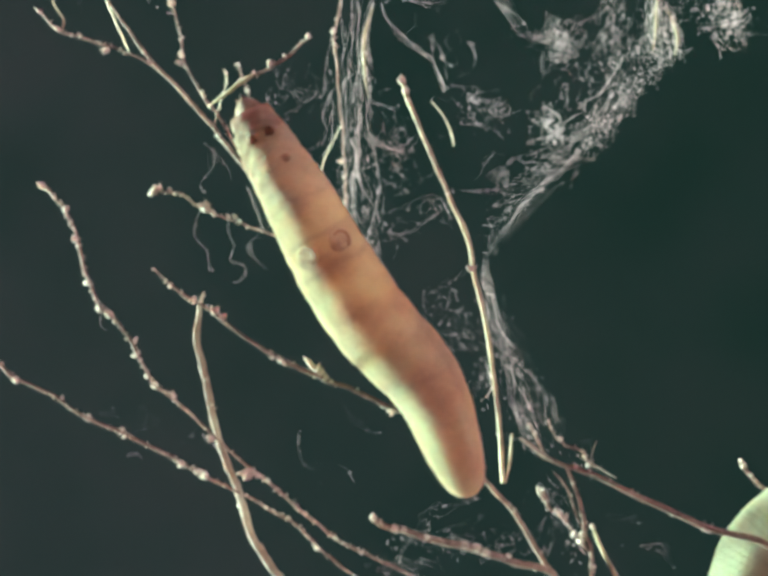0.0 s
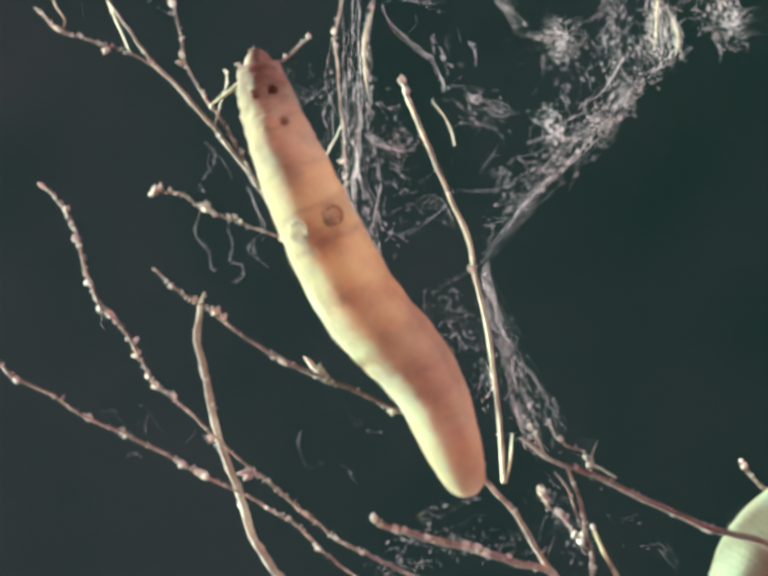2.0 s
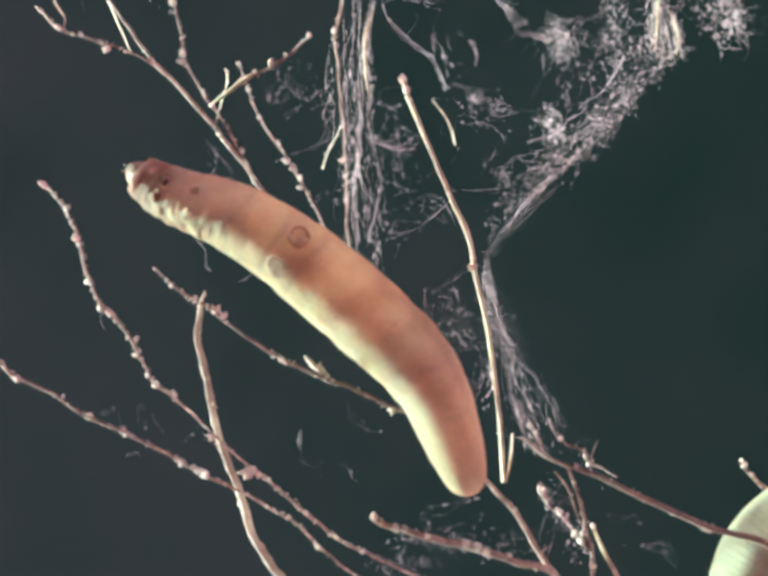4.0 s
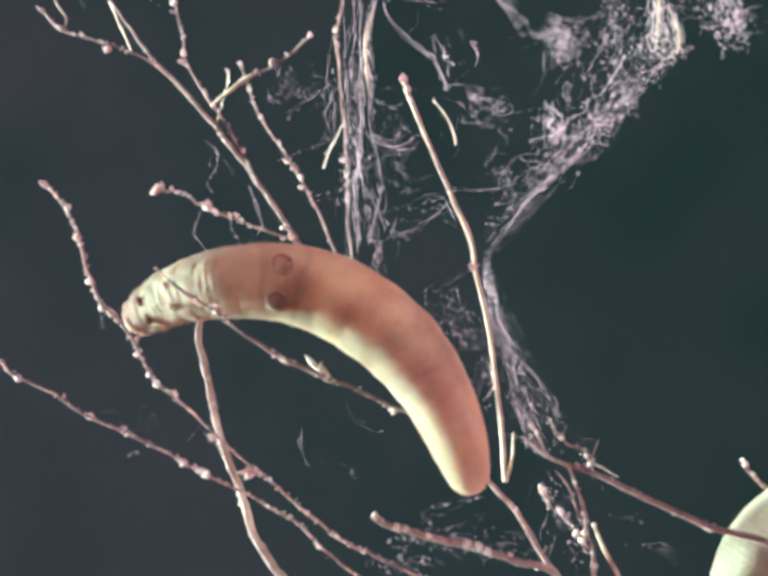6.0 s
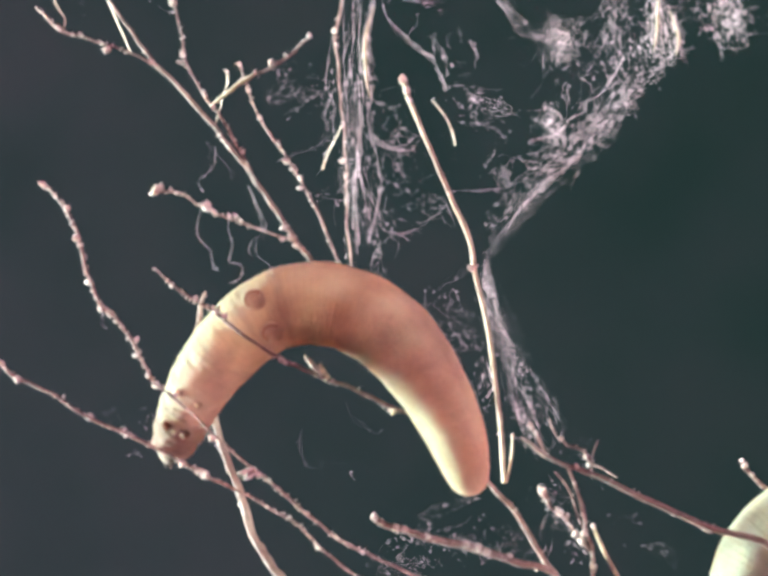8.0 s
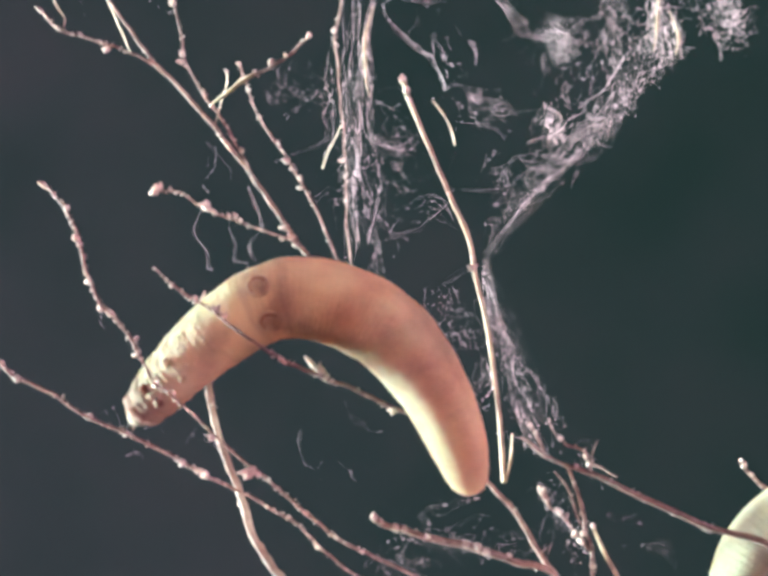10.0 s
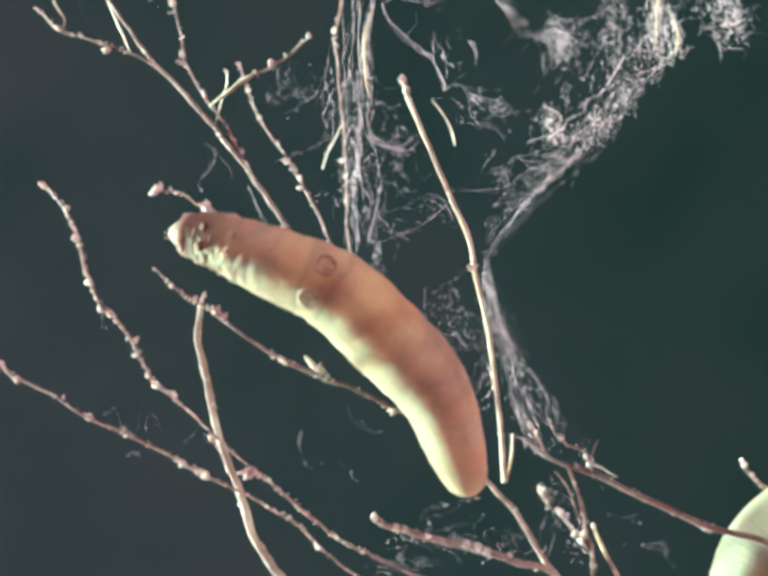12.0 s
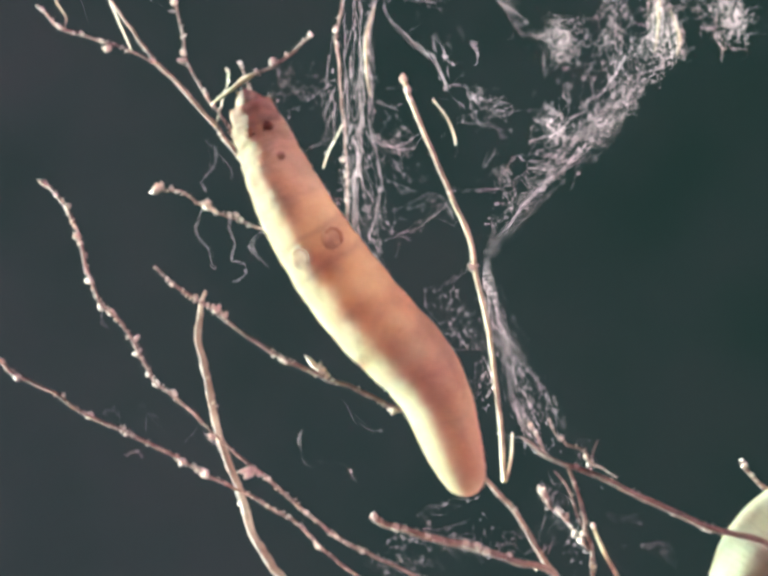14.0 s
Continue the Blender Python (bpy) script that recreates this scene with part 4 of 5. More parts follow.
    strands = [([(3.6, 2.4, 14.65), (3.64, 2.4, 13.97), (4.07, 2.4, 13.01), (4.7, 2.4, 11.79), (5.14, 2.4, 11.41), (5.32, 2.4, 10.62), (5.66, 2.4, 9.74), (5.73, 2.4, 9.29)], 0.030), ([(5.62, 2.4, 12.28), (5.84, 2.4, 11.77), (5.96, 2.4, 10.86), (5.97, 2.4, 9.93)], 0.020), ([(8.05, 2.2, 8.18), (8.74, 2.2, 7.74), (8.46, 2.2, 7.15), (7.84, 2.2, 7.35), (7.75, 2.2, 7.72)], 0.016), ([(3.79, 2.2, 14.56), (4.35, 2.2, 14.66), (5.29, 2.2, 14.19), (6.27, 2.2, 13.86)], 0.018), ([(6.86, 2.2, 8.74), (7.11, 2.2, 8.15), (7.52, 2.2, 8.71), (7.4, 2.2, 9)], 0.020), ([(1.33, 2.4, 2.55), (2.99, 2.4, 2.8), (4.53, 2.4, 3.62)], 0.012), ([(1.39, 2.4, 3.87), (2.96, 2.4, 3.74), (4.03, 2.4, 3.21), (4.5, 2.4, 2.43)], 0.012), ([(7.11, 2.2, 7.08), (7.68, 2.2, 6.68), (8.05, 2.2, 6.05)], 0.014)]
    silk("silk_strands", "loose white silk strands and specks between stems", runs, 33, 0.16, strands)
    runs = []
    runs.append(([(5.55, 1.6, 0.67, 0.12), (5.29, 1.6, -1.63, 0.2), (5.36, 1.6, -4.29, 0.4), (5.66, 1.6, -6.47, 0.6), (5.91, 1.6, -8.65, 0.75), (6.29, 1.6, -10.32, 0.6)], 60, 0.009, 0.45, 0.4, 36))
    runs.append(([(5.54, 1.6, -0.64, 0.08), (5.6, 1.6, -4.09, 0.1), (6.47, 1.6, -6.41, 0.1), (7.23, 1.6, -8.45, 0.15)], 12, 0.009, 0.3, 0.6, 8))
    runs.append(([(5.53, 1.6, 0.41, 0.08), (5.11, 1.6, -2.12, 0.1), (4.92, 1.6, -4.71, 0.1)], 10, 0.011, 0.3, 0.7, 10))
    runs.append(([(2.78, 1.8, -0.61, 0.55), (3.06, 1.8, -2.14, 0.75), (3.56, 1.8, -4.38, 0.7)], 40, 0.008, 0.7, 0.4, 11))
    runs.append(([(1.87, 1.6, -1.05, 0.04), (5.53, 1.6, 0.41, 0.04)], 3, 0.007, 0.2, 0.9, 0))
    runs.append(([(2.22, 1.6, -3.9, 0.04), (4.64, 1.6, -4.24, 0.04)], 3, 0.007, 0.2, 0.9, 1))
    runs.append(([(4.46, 1.4, -4.58, 0.18), (3.48, 1.4, -7.23, 0.2)], 10, 0.010, 0.6, 0.9, 6))
    runs.append(([(5.03, 1.4, -6.83, 0.12), (5.59, 1.4, -8.81, 0.15), (5.99, 1.4, -10.35, 0.2)], 26, 0.011, 0.4, 0.7, 20))
    runs.append(([(7.13, 1.4, -7.35, 0.1), (7.1, 1.4, -9.58, 0.1)], 6, 0.009, 0.4, 0.8, 2))
    runs.append(([(3.51, 1.4, -8.69, 0.1), (4.94, 1.4, -9.3, 0.1)], 4, 0.009, 0.4, 0.8, 3))
    silk("silk_band", "hanging band of matted silk beside a dead stem", runs, 34, 0.14)
    runs = []
    runs.append(([(-2.81, 1, -12.95, 0.55), (-0.29, 1, -13.31, 0.7), (2.36, 1, -14.23, 0.7), (5.01, 1, -15.16, 0.6)], 68, 0.009, 0.7, 0.22, 30))
    runs.append(([(5.62, 1, -11.65, 0.45), (6.11, 1, -13.86, 0.6), (6.3, 1, -16.26, 0.55)], 52, 0.009, 0.7, 0.3, 24))
    runs.append(([(-3.92, 1, -14.24, 0.35), (-1.27, 1, -14.11, 0.3)], 30, 0.011, 0.8, 0.6, 16))
    runs.append(([(-0.69, 1, -11.78, 0.12), (2.42, 1, -11.37, 0.15)], 9, 0.008, 0.4, 0.7, 4))
    runs.append(([(-0.66, 1, -11.65, 0.2), (-0.66, 1, -12.7, 0.2)], 10, 0.010, 0.7, 1.0, 6))
    runs.append(([(8.85, 1, -15.98, 0.05), (10.65, 1, -16.62, 0.05), (11.53, 1, -17.83, 0.08)], 4, 0.010, 0.4, 0.8, 3))
    runs.append(([(8.36, 1, -14.29, 0.15), (10, 1, -15.04, 0.15)], 6, 0.007, 0.7, 0.6, 2))
    runs.append(([(10.7, 1, -15.92, 0.08), (10.97, 1, -16.91, 0.08)], 4, 0.010, 0.5, 0.9, 2))
    runs.append(([(5.25, 1, -12.08, 0.1), (5.6, 1, -12.56, 0.12), (5.62, 1, -13.22, 0.1)], 8, 0.012, 0.5, 1.0, 8))
    runs.append(([(6.07, 1, -13.2, 0.15), (6.3, 1, -13.96, 0.15)], 9, 0.012, 0.7, 1.0, 10))
    runs.append(([(8.11, 1, -10.05, 0.25), (8.23, 1, -11.12, 0.25), (7.93, 1, -11.83, 0.25)], 14, 0.009, 0.7, 1.0, 5))
    silk("silk_litter", "loose silk tangle over the lowest twigs", runs, 35, 0.14, kept=0.55)
    runs = []
    runs.append(([(-3.12, -1, -5.16, 0.03), (-2.79, -1, -6.21, 0.03), (-1.72, -1, -6.99, 0.05)], 3, 0.012, 0.6, 1.0, 0))
    runs.append(([(-5.61, -1, -5.81, 0.01), (-5.94, -1, -6.82, 0.01)], 2, 0.012, 0.6, 1.0, 0))
    runs.append(([(-3.85, -1, -8.43, 0.01), (-3.82, -1, -9.13, 0.01)], 2, 0.010, 0.7, 1.0, 0))
    runs.append(([(-5.27, -1, -8, 0.01), (-5.29, -1, -8.58, 0.01)], 1, 0.010, 0.6, 1.0, 0))
    runs.append(([(-13.07, -1, -3.14, 0.15), (-12.74, -1, -3.86, 0.15)], 5, 0.009, 0.9, 1.4, 0))
    runs.append(([(-14.77, -1, -2.33, 0.12), (-14.27, -1, -3.35, 0.12)], 4, 0.009, 0.9, 1.2, 0))
    runs.append(([(-14.92, -1, -4.96, 0.05), (-13.88, -1, -5.35, 0.05)], 3, 0.010, 0.6, 0.9, 0))
    runs.append(([(-11.29, -3, -4.87, 0.08), (-10.39, -3, -4.73, 0.1), (-9.61, -3, -5.54, 0.1)], 10, 0.010, 0.5, 0.8, 6))
    runs.append(([(-7.24, 3, 9.69, 0.23), (-7.15, 3, 8.45, 0.23), (-7.71, 3, 7.25, 0.2)], 7, 0.012, 0.7, 0.6, 0))
    runs.append(([(-8.54, 3, 17.95, 0.08), (-7.56, 3, 17.03, 0.1), (-7.21, 3, 17.34, 0.1)], 6, 0.014, 0.6, 0.8, 4))
    runs.append(([(-11.84, 3, 19.3, 0.15), (-11.93, 3, 17.31, 0.08)], 5, 0.018, 0.2, 0.9, 3))
    runs.append(([(-5.63, 3, 7, 0.03), (-5.5, 3, 5.35, 0.03), (-5.62, 3, 3.23, 0.03)], 2, 0.014, 0.25, 0.9, 1))
    runs.append(([(-5.53, 3, 4.69, 0.03), (-6.29, 3, 3.8, 0.03), (-5.91, 3, 2.63, 0.03)], 1, 0.014, 0.25, 0.9, 1))
    strands = [([(-3.28, -1, -5.12), (-3.09, -1, -5.88), (-2.73, -1, -6.48), (-2.22, -1, -6.99), (-1.72, -1, -6.99)], 0.014), ([(-5.7, -1, -5.86), (-5.72, -1, -6.24), (-5.9, -1, -6.76)], 0.012), ([(-5.99, -1, -6.81), (-5.92, -1, -7.84), (-5.3, -1, -8.12), (-5.14, -1, -7.78)], 0.010), ([(-4.37, -1, -7.97), (-3.93, -1, -8.41), (-3.84, -1, -8.87)], 0.010), ([(-14.71, -1, -5.14), (-14.17, -1, -5.02), (-13.77, -1, -5.45)], 0.012), ([(-12.47, -1, -3.8), (-12.81, -1, -3.33), (-13.31, -1, -4.1)], 0.010)]
    silk("silk_wisp", "faint loose silk wisps beside the knobbly twigs", runs, 36, 0.08, [(path, 0.4 * thick) for path, thick in strands], kept=0.25)


webbing()


def silk_thread(path, thick, seed):
    """A single loose thread that hangs from its first point."""
    rng = np.random.default_rng(seed)
    line = spline(path, 0.10)
    v, f = [], []
    pts = line[:, :3] - line[0, :3] + rng.normal(0, 0.05, (len(line), 3))
    pts[1:-1] = (pts[:-2] + 2 * pts[1:-1] + pts[2:]) / 4
    pts *= MM
    tube(pts, 0.22 * thick * (0.4 + 1.2 * rng.random(len(line))) * MM, 5, v, f)
    for q in pts[rng.random(len(pts)) < 0.4]:
        g = rng.uniform(0.3, 1.0) * 0.034 * MM
        lump(q, rng.normal(0, 1, 3), 2 * g, 0.9 * g, random.Random(seed), v, f, 0.4, 3, 5)
    ob = new("silk_thread", mesh_of("silk_thread", v, f, SILK))
    ob.location = line[0, :3] * MM
    return tagged(ob, "loose curly silk thread hanging from a budded twig", "silk thread", "loose hanging silk threads")


THREADS = []
THREADS.append(silk_thread([(-8.29, 2.2, 6.32), (-8.62, 2.15, 5.82), (-8.92, 2.1, 5.14), (-8.72, 2.05, 4.64), (-8.43, 2, 4.04), (-8.58, 1.95, 3.2), (-8.33, 1.9, 3.03)], 0.022, 51))
THREADS.append(silk_thread([(-7, 2.3, 5.69), (-7.13, 2.26, 4.92), (-7.06, 2.21, 4.1), (-7.42, 2.17, 3.29), (-6.93, 2.13, 3.11), (-6.72, 2.09, 2.63), (-7.1, 2.04, 2.19), (-7.6, 2, 2.27)], 0.020, 52))
THREADS.append(silk_thread([(-5.66, 2.6, 6.92), (-5.52, 2.53, 6.13), (-5.39, 2.47, 5.16), (-5.38, 2.4, 4.54), (-6.12, 2.33, 4.08), (-6.19, 2.27, 3.35), (-5.73, 2.2, 2.49)], 0.018, 53))
THREADS.append(silk_thread([(-6.89, 3, 9.46), (-7.02, 2.9, 8.68), (-7.45, 2.8, 8.19), (-8.04, 2.7, 7.71), (-7.88, 2.6, 7.21)], 0.014, 54))
THREADS.append(silk_thread([(-13.65, -2.8, 2.12), (-13.84, -2.8, 1.79), (-13.65, -2.8, 1.33)], 0.016, 55))


# ---- the larva ----
LENGTH = 24.6  # mm at rest
PIECES = 78
BODY = 0.962  # share of the length behind the head
SHAPE_S = [-0.01, 0.0, 0.012, 0.04, 0.08, 0.14, 0.22, 0.32, 0.42, 0.52, 0.62, 0.72, 0.80, 0.88, 0.94, 1.0]
SHAPE_R = [0.26, 0.60, 0.89, 1.17, 1.39, 1.61, 1.81, 2.04, 2.14, 2.11, 2.00, 1.86, 1.70, 1.47, 1.21, 0.93]


def girth(s):
    off = (s * 12.4 + 0.3) % 1.0
    off = min(off, 1 - off)
    swell = 1 - (0.007 + 0.03 * max(0.0, s - 0.75)) * math.exp(-(off / 0.13) ** 2) + 0.006 * math.cos(2 * math.pi * (s * 12.4 + 0.8))
    return float(np.interp(s, SHAPE_S, SHAPE_R)) * swell


def skin_point(s, a, wrinkle=1.0):
    """Radius of the skin at a share of the length and an angle round the body."""
    c, d = math.cos(a), math.sin(a)
    q = Vector((s * 11, c * 1.6, d * 1.6))
    fold = 0.016 * noise.noise(q * 0.7) + 0.004 * noise.noise(Vector((s * 62, c * 1.3, d * 1.3))) + 0.005 * noise.noise(Vector((s * 190, c * 5, d * 5)))
    fold += 0.006 * noise.noise(Vector((s * 420, c * 32, d * 32)))
    near_head = max(0.0, (s - 0.70) / 0.30)
    fold += near_head * 0.11 * noise.noise(Vector((s * 62, c * 2.6 + 9, d * 2.6)))
    fold += near_head * 0.06 * noise.noise(Vector((s * 130, c * 1.4, d * 1.4 + 4)))
    # the two prolegs stand on low mounds
    for side in (-1, 1):
        turn = (a - math.pi - side * 0.50 + math.pi) % (2 * math.pi) - math.pi
        fold += 0.03 * math.exp(-((s - 0.625) / 0.030) ** 2 - (turn / 0.36) ** 2)
    return girth(s) * (1 + wrinkle * fold)


def body_piece(i):
    """One ring of the body, its axis along x, both lips tucked into its neighbours, with its short pale down."""
    rng = random.Random(400 + i)
    mid = (i + 0.5) / PIECES * BODY
    half = 0.5 / PIECES * BODY
    lap = 1.0
    rows, sides = 11, 120
    v, f, rest = [], [], []
    for j in range(rows):
        u = -1 - lap + (2 + 2 * lap) * j / (rows - 1)
        s = mid + u * half
        tuck = 1 - 0.028 * max(0.0, abs(u) - 0.96)
        for k in range(sides):
            a = 2 * math.pi * k / sides
            r = skin_point(max(-0.008, s), a) * tuck
            v.append((u * half * LENGTH * MM, math.cos(a) * r * MM, math.sin(a) * r * MM))
            rest.append((s * LENGTH * MM, math.cos(a) * r * MM, math.sin(a) * r * MM))
    for j in range(rows - 1):
        for k in range(sides):
            a = j * sides + k
            b = j * sides + (k + 1) % sides
            f.append((a, b, b + sides, a + sides))
    if i == 0:
        f.append(tuple(reversed(range(sides))))
    if i == PIECES - 1:
        f.append(tuple((rows - 1) * sides + k for k in range(sides)))
    skin_faces = len(f)
    for _ in range(DOWN):
        u, a = rng.uniform(-1, 1), rng.uniform(0, 2 * math.pi)
        s = max(0.0, mid + u * half)
        r = skin_point(s, a) - 0.02
        out = Vector((rng.gauss(0, 0.45), math.cos(a) + rng.gauss(0, 0.3), math.sin(a) + rng.gauss(0, 0.3))).normalized()
        root = Vector((u * half * LENGTH, math.cos(a) * r, math.sin(a) * r))
        across = out.cross(Vector((0.3, 0.5, 0.8))).normalized() * 0.011
        up = out.cross(across)
        base = len(v)
        tip = root + out * rng.uniform(0.06, 0.17)
        for q in (root + across, root - across * 0.5 + up * 0.87, root - across * 0.5 - up * 0.87, tip):
            v.append(tuple(q * MM))
            rest.append((s * LENGTH * MM, q.y * MM, q.z * MM))
        f += [(base, base + 1, base + 3), (base + 1, base + 2, base + 3), (base + 2, base, base + 3)]
    me = mesh_of("body_segment", v, f, SKIN)
    me.materials.append(DOWN_HAIR)
    me.polygons.foreach_set("material_index", [0] * skin_faces + [1] * (len(f) - skin_faces))
    me.attributes.new("rest", "FLOAT_VECTOR", "POINT").data.foreach_set("vector", [c for q in rest for c in q])
    return me


DOWN = 130  # fine hairs on each ring
RINGS = [body_piece(i) for i in range(PIECES)]


def rested(me):
    """Notes each point's own place as its rest place."""
    me.attributes.new("rest", "FLOAT_VECTOR", "POINT").data.foreach_set("vector", [c for q in me.vertices for c in q.co])
    return me


def head_mesh():
    v, f = [], []
    rows, sides = 12, 28
    for j in range(rows):
        u = j / (rows - 1)
        r = 0.86 * math.sin(math.pi * (0.30 + 0.68 * u)) ** 0.8 * (1 if u < 0.98 else 0.5)
        for k in range(sides):
            a = 2 * math.pi * k / sides
            g = r * (1 + 0.05 * noise.noise(Vector((u * 5, math.cos(a) * 2, math.sin(a) * 2))))
            v.append(((-0.55 + 1.45 * u) * MM, math.cos(a) * g * MM, math.sin(a) * g * 0.92 * MM))
    for j in range(rows - 1):
        for k in range(sides):
            a = j * sides + k
            b = j * sides + (k + 1) % sides
            f.append((a, b, b + sides, a + sides))
    f.append(tuple((rows - 1) * sides + k for k in range(sides)))
    return rested(mesh_of("head", v, f, HEAD_SKIN))


def lump_mesh(name, mat, length, width, seed, rings=7, sides=12, rough=0.05):
    v, f = [], []
    lump((0, 0, 0), (0, 0, 1), length * MM, width * MM, random.Random(seed), v, f, rough, rings, sides)
    return rested(mesh_of(name, v, f, mat))


def pad_mesh():
    """A proleg: a low round pad with a raised rim and a sunk middle, up z."""
    prof = [(1.12, -0.08), (1.02, -0.005), (0.90, 0.022), (0.74, 0.026), (0.58, 0.008), (0.30, 0.014), (0.0, 0.016)]
    v, f = [], []
    n = 22
    for r, h in prof[:-1]:
        for k in range(n):
            a = 2 * math.pi * k / n
            w = 0.56 * r * (1 + 0.07 * math.sin(2 * a + 1))
            v.append((math.cos(a) * w * MM, math.sin(a) * w * 1.1 * MM, h * MM))
    for j in range(len(prof) - 2):
        for k in range(n):
            a, b = j * n + k, j * n + (k + 1) % n
            f.append((a, b, b + n, a + n))
    f.append(tuple((len(prof) - 2) * n + k for k in range(n)))
    me = rested(mesh_of("proleg", v, f, PROLEG_SKIN))
    me.materials.append(RIM_SKIN)
    for j in (2, 3):
        for k in range(7, n - 3):
            me.polygons[j * n + k].material_index = 1
    return me


def on_skin(piece, s, a, sink=0.0, spin=0.0):
    """The pose, on a body piece, of something that stands on the skin."""
    mid = (piece + 0.5) / PIECES * BODY
    r = (skin_point(s, a) - sink) * MM
    q = Vector((0, math.cos(a), math.sin(a))).to_track_quat("Z", "X")
    return Matrix.Translation(((s - mid) * LENGTH * MM, math.cos(a) * r, math.sin(a) * r)) @ q.to_matrix().to_4x4() @ pose(0, 0, 0, 0, 0, spin)


FRONT = math.pi  # the side towards the camera: minus y


def larva(label, dressed=True):
    base = new("larva")
    pieces = [part("body_segment", RINGS[i], base) for i in range(PIECES)]
    head = part("head", head_mesh(), base, "brown shiny head with dark jaws")
    for side in (-1, 1):
        jaw = part("jaw", lump_mesh("jaw", HORN, 0.26, 0.10, 3), head)
        jaw.matrix_local = pose(0.78 * MM, side * 0.22 * MM, 0.0, 0, 90, -side * 14)
        feeler = part("antenna", lump_mesh("antenna", HEAD_SKIN, 0.26, 0.06, 4), head)
        feeler.matrix_local = pose(0.62 * MM, side * 0.45 * MM, 0.25 * MM, 0, 70, side * 18)
    pad = pad_mesh()
    leg = lump_mesh("leg", LEG_SKIN, 0.50, 0.29, 5)
    pale_leg = lump_mesh("leg", PROLEG_SKIN, 0.50, 0.24, 8)
    claw = lump_mesh("claw", HORN, 0.18, 0.055, 6)

    def stand(name, me, s, a, sink, spin=0.0, label=""):
        i = min(PIECES - 1, int(s / BODY * PIECES))
        ob = part(name, me, pieces[i], label)
        ob.matrix_local = on_skin(i, s, a, sink, spin)
        return ob

    for k in (-1, 1):
        stand("proleg", pad, 0.625, FRONT + k * 0.50, 0.015, 0, "flat round brown-rimmed proleg")
        stand("leg", leg, 0.905, FRONT + k * 0.40, 0.22)
        stand("claw", claw, 0.910, FRONT + k * 0.38, -0.10, 0, "dark horny leg tip")
        stand("claw", claw, 0.899, FRONT + k * 0.20, 0.06, 0, "dark horny leg tip")
        stand("leg", pale_leg, 0.835, FRONT + k * 0.36, 0.28)
    spot = lump_mesh("spiracle", PROLEG_SKIN, 0.09, 0.19, 7, 5, 11)
    for s, a, size in ((0.07, 0.95, 0.8), (0.13, 0.55, 0.6), (0.21, 0.40, 0.7), (0.33, 0.12, 2.2), (0.36, 0.50, 1.2), (0.81, 0.42, 1.7), (0.82, 0.85, 1.0)):
        pore = stand("spiracle", spot, s, FRONT + a, 0.075, 0, "small dark breathing pore")
        pore.matrix_local = pore.matrix_local @ Matrix.Diagonal((size, size, 1, 1))
    tagged(base, label, "caterpillar")
    return base, pieces, head


def backbone(row, tail, away):
    """The pieces' poses for one row: headings in degrees at even steps from tail to head, then the length.
    away: degrees by which the head end leans away from the camera."""
    headings, length = row[:-1], row[-1]
    steps = PIECES * 4 + 2
    whole = BODY + 0.5 * BODY / PIECES
    x, y, z = tail[:3]
    marks = []
    for n in range(steps + 1):
        s = n / steps * whole
        a = radians(float(np.interp(s, np.linspace(0, 1, len(headings)), headings)) - TILT)
        u = min(1.0, max(0.0, (s - 0.60) / 0.30))
        lean = radians(away) * u * u * (3 - 2 * u)
        marks.append((x, y, z, a, lean))
        x += math.cos(a) * length / steps * whole
        z += math.sin(a) * length / steps * whole
        y += math.tan(lean) * length / steps * whole
    out = []
    for i in range(PIECES + 1):
        x, y, z, a, lean = marks[min(steps, i * 4 + 2)]
        out.append(pose(x * MM, y * MM, z * MM) @ pose(0, 0, 0, 0, -math.degrees(a), 0) @ pose(0, 0, 0, 0, 0, math.degrees(lean)))
    return out


TAIL = [(1.85, 0, -11.16)][0]
walker, walker_pieces, walker_head = larva("plump cream-orange caterpillar rearing from a twig, lit from one side")
other, other_pieces, other_head = larva("second cream caterpillar resting past a stout twig")
for ob, m in zip((*other_pieces, other_head), backbone((92, 82, 38, 34, 24, 14, 8, 24.6), [(12.52, -0.4, -23.77)][0], 0)):
    ob.matrix_basis = m
for ob in other_pieces:
    ob.material_slots[0].link = "OBJECT"
    ob.material_slots[0].material = PALE_SKIN


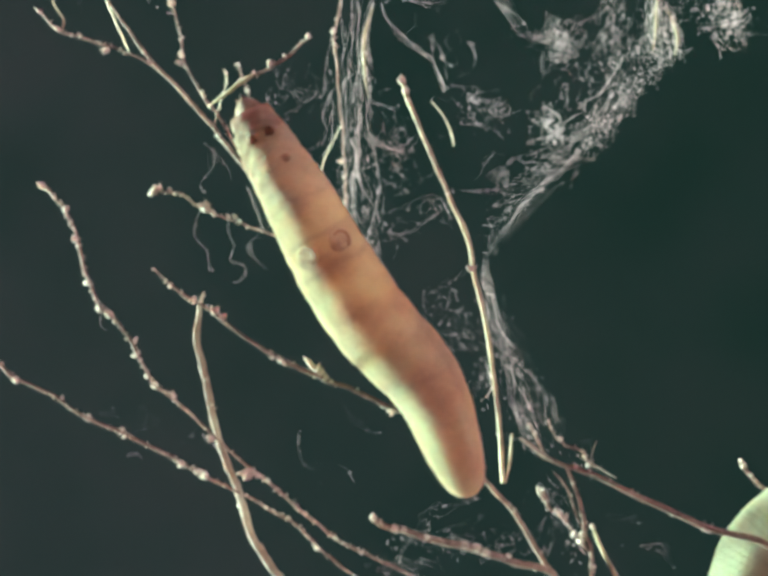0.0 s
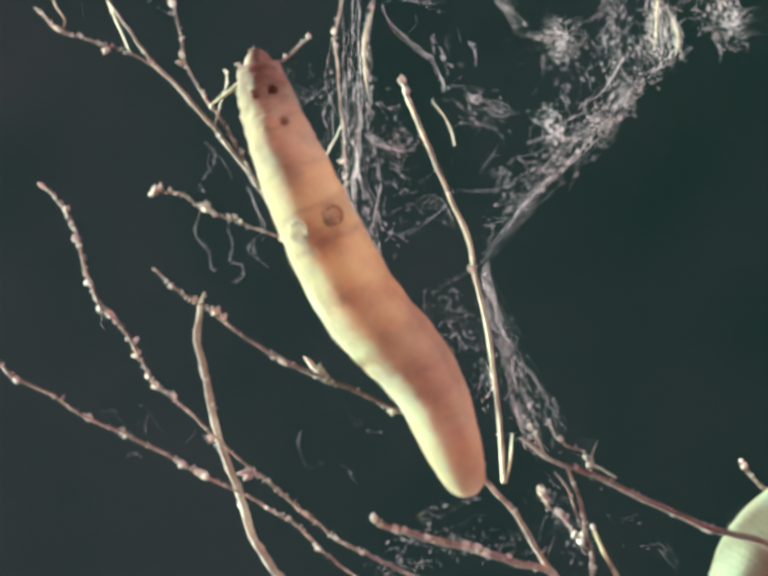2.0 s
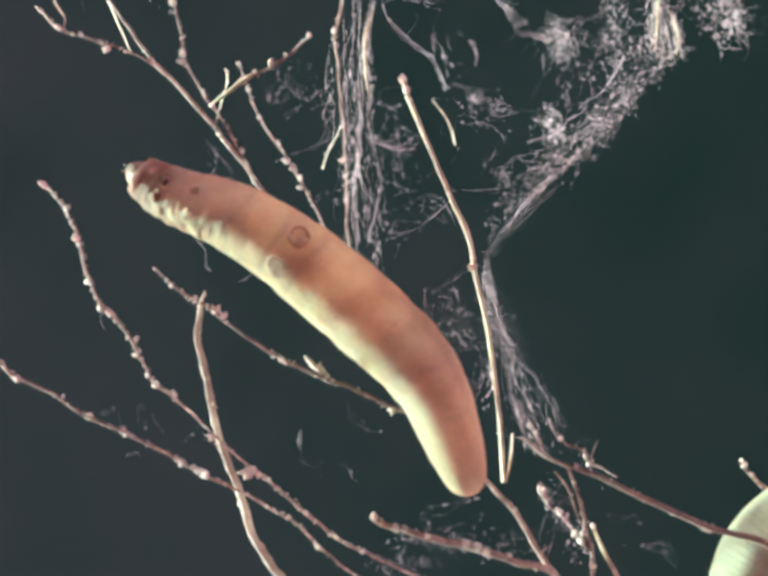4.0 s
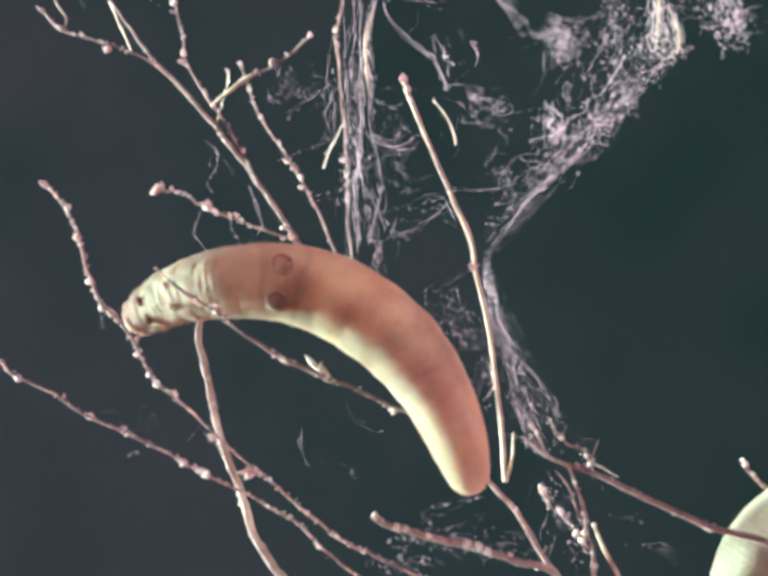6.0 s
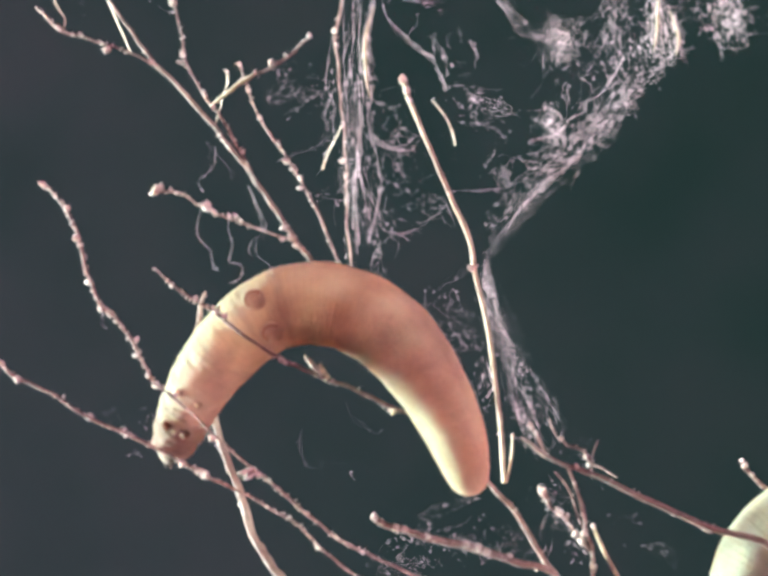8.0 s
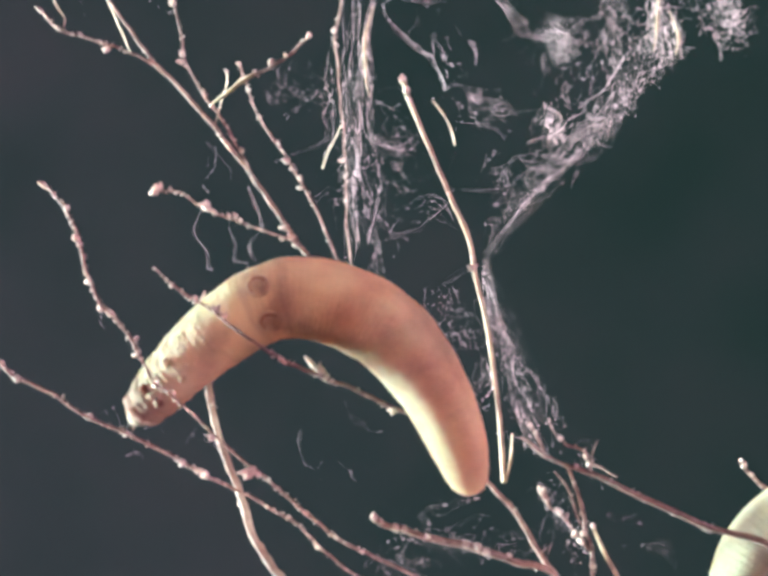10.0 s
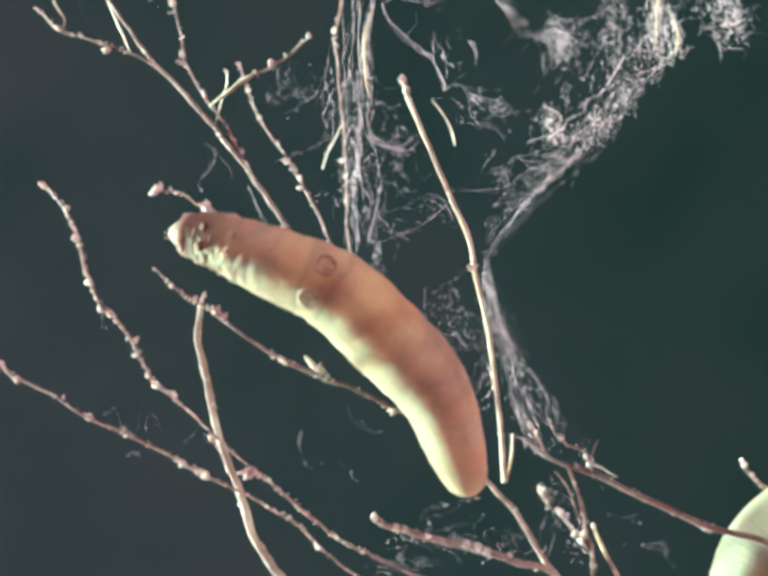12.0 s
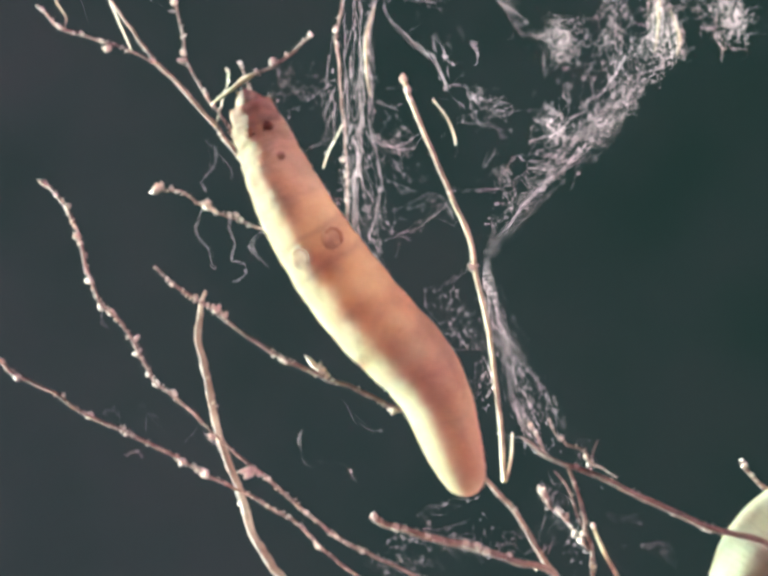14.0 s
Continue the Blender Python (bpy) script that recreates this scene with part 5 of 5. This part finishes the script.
# ---- what moves ----
def motions():
    first = [(0, 113, 108, 136, 124, 117, 122, 114, 23.3), (.5, 113, 109, 135, 122, 119, 125, 128, 23.8), (1, 110, 110, 134, 127, 117, 128, 118, 24.5),
             (1.5, 112, 109, 136, 126, 117, 120, 107, 24.9), (2, 112, 110, 136, 119, 114, 112, 97, 25.4), (2.3, 113, 108, 136, 127, 124, 136, 118, 24.4),
             (2.5, 114, 107, 137, 130, 132, 150, 129, 23.8), (2.7, 114, 107, 137, 132, 138, 160, 131, 24.3), (3, 114, 107, 138, 133, 141, 162, 130, 24.8)]
    second = [(5.5, 101, 114, 134, 149, 167, 180, 193, 24.7), (6, 102, 114, 133, 154, 179, 197, 222, 24.6), (6.5, 100, 116, 133, 155, 191, 209, 246, 25.3),
              (7, 100, 116, 132, 162, 204, 230, 249, 25.2), (7.5, 100, 116, 133, 166, 207, 231, 243, 25.8), (8, 100, 116, 132, 173, 221, 240, 253, 25.7)]
    third = [(10.5, 102, 114, 133, 164, 199, 213, 224, 25.3), (11, 105, 111, 135, 154, 184, 197, 216, 24.1), (11.5, 111, 109, 137, 145, 176, 183, 202, 23.2),
             (11.7, 112, 107, 137, 143, 168, 174, 194, 22.6), (12, 111, 107, 135, 135, 159, 157, 178, 21.8), (12.5, 112, 108, 134, 136, 147, 154, 150, 23.0),
             (13, 116, 107, 133, 136, 136, 145, 146, 22.5), (13.5, 113, 108, 135, 130, 122, 124, 121, 23.5), (14, 114, 107, 136, 129, 121, 113, 111, 23.7)]
    lean = {5.5: 30, 6: 34, 6.5: 26, 7: 20, 7.5: 18, 8: 16, 10.5: 18, 11: 12, 11.5: -5, 11.7: -4, 12: 12}
    poses = [(row[0], backbone(row[1:], TAIL, lean.get(row[0], 0))) for row in first + second + third]
    # the loose threads sway a little
    sway = [(0, 0), (1.5, 3), (3, -2), (5.5, -7), (6.5, -4), (7.5, 5), (8, 4), (10.5, -3), (11.5, 2), (12.5, 6), (14, 1)]
    for k, ob in enumerate(THREADS):
        base = ob.location.copy()
        walk(ob, [(t, Matrix.Translation(base) @ pose(0, 0, 0, 0, a * (1 if k % 2 else -0.7), 0)) for t, a in sway])
    for i, ob in enumerate((*walker_pieces, walker_head)):
        walk(ob, [(t, p[i]) for t, p in poses])


motions()
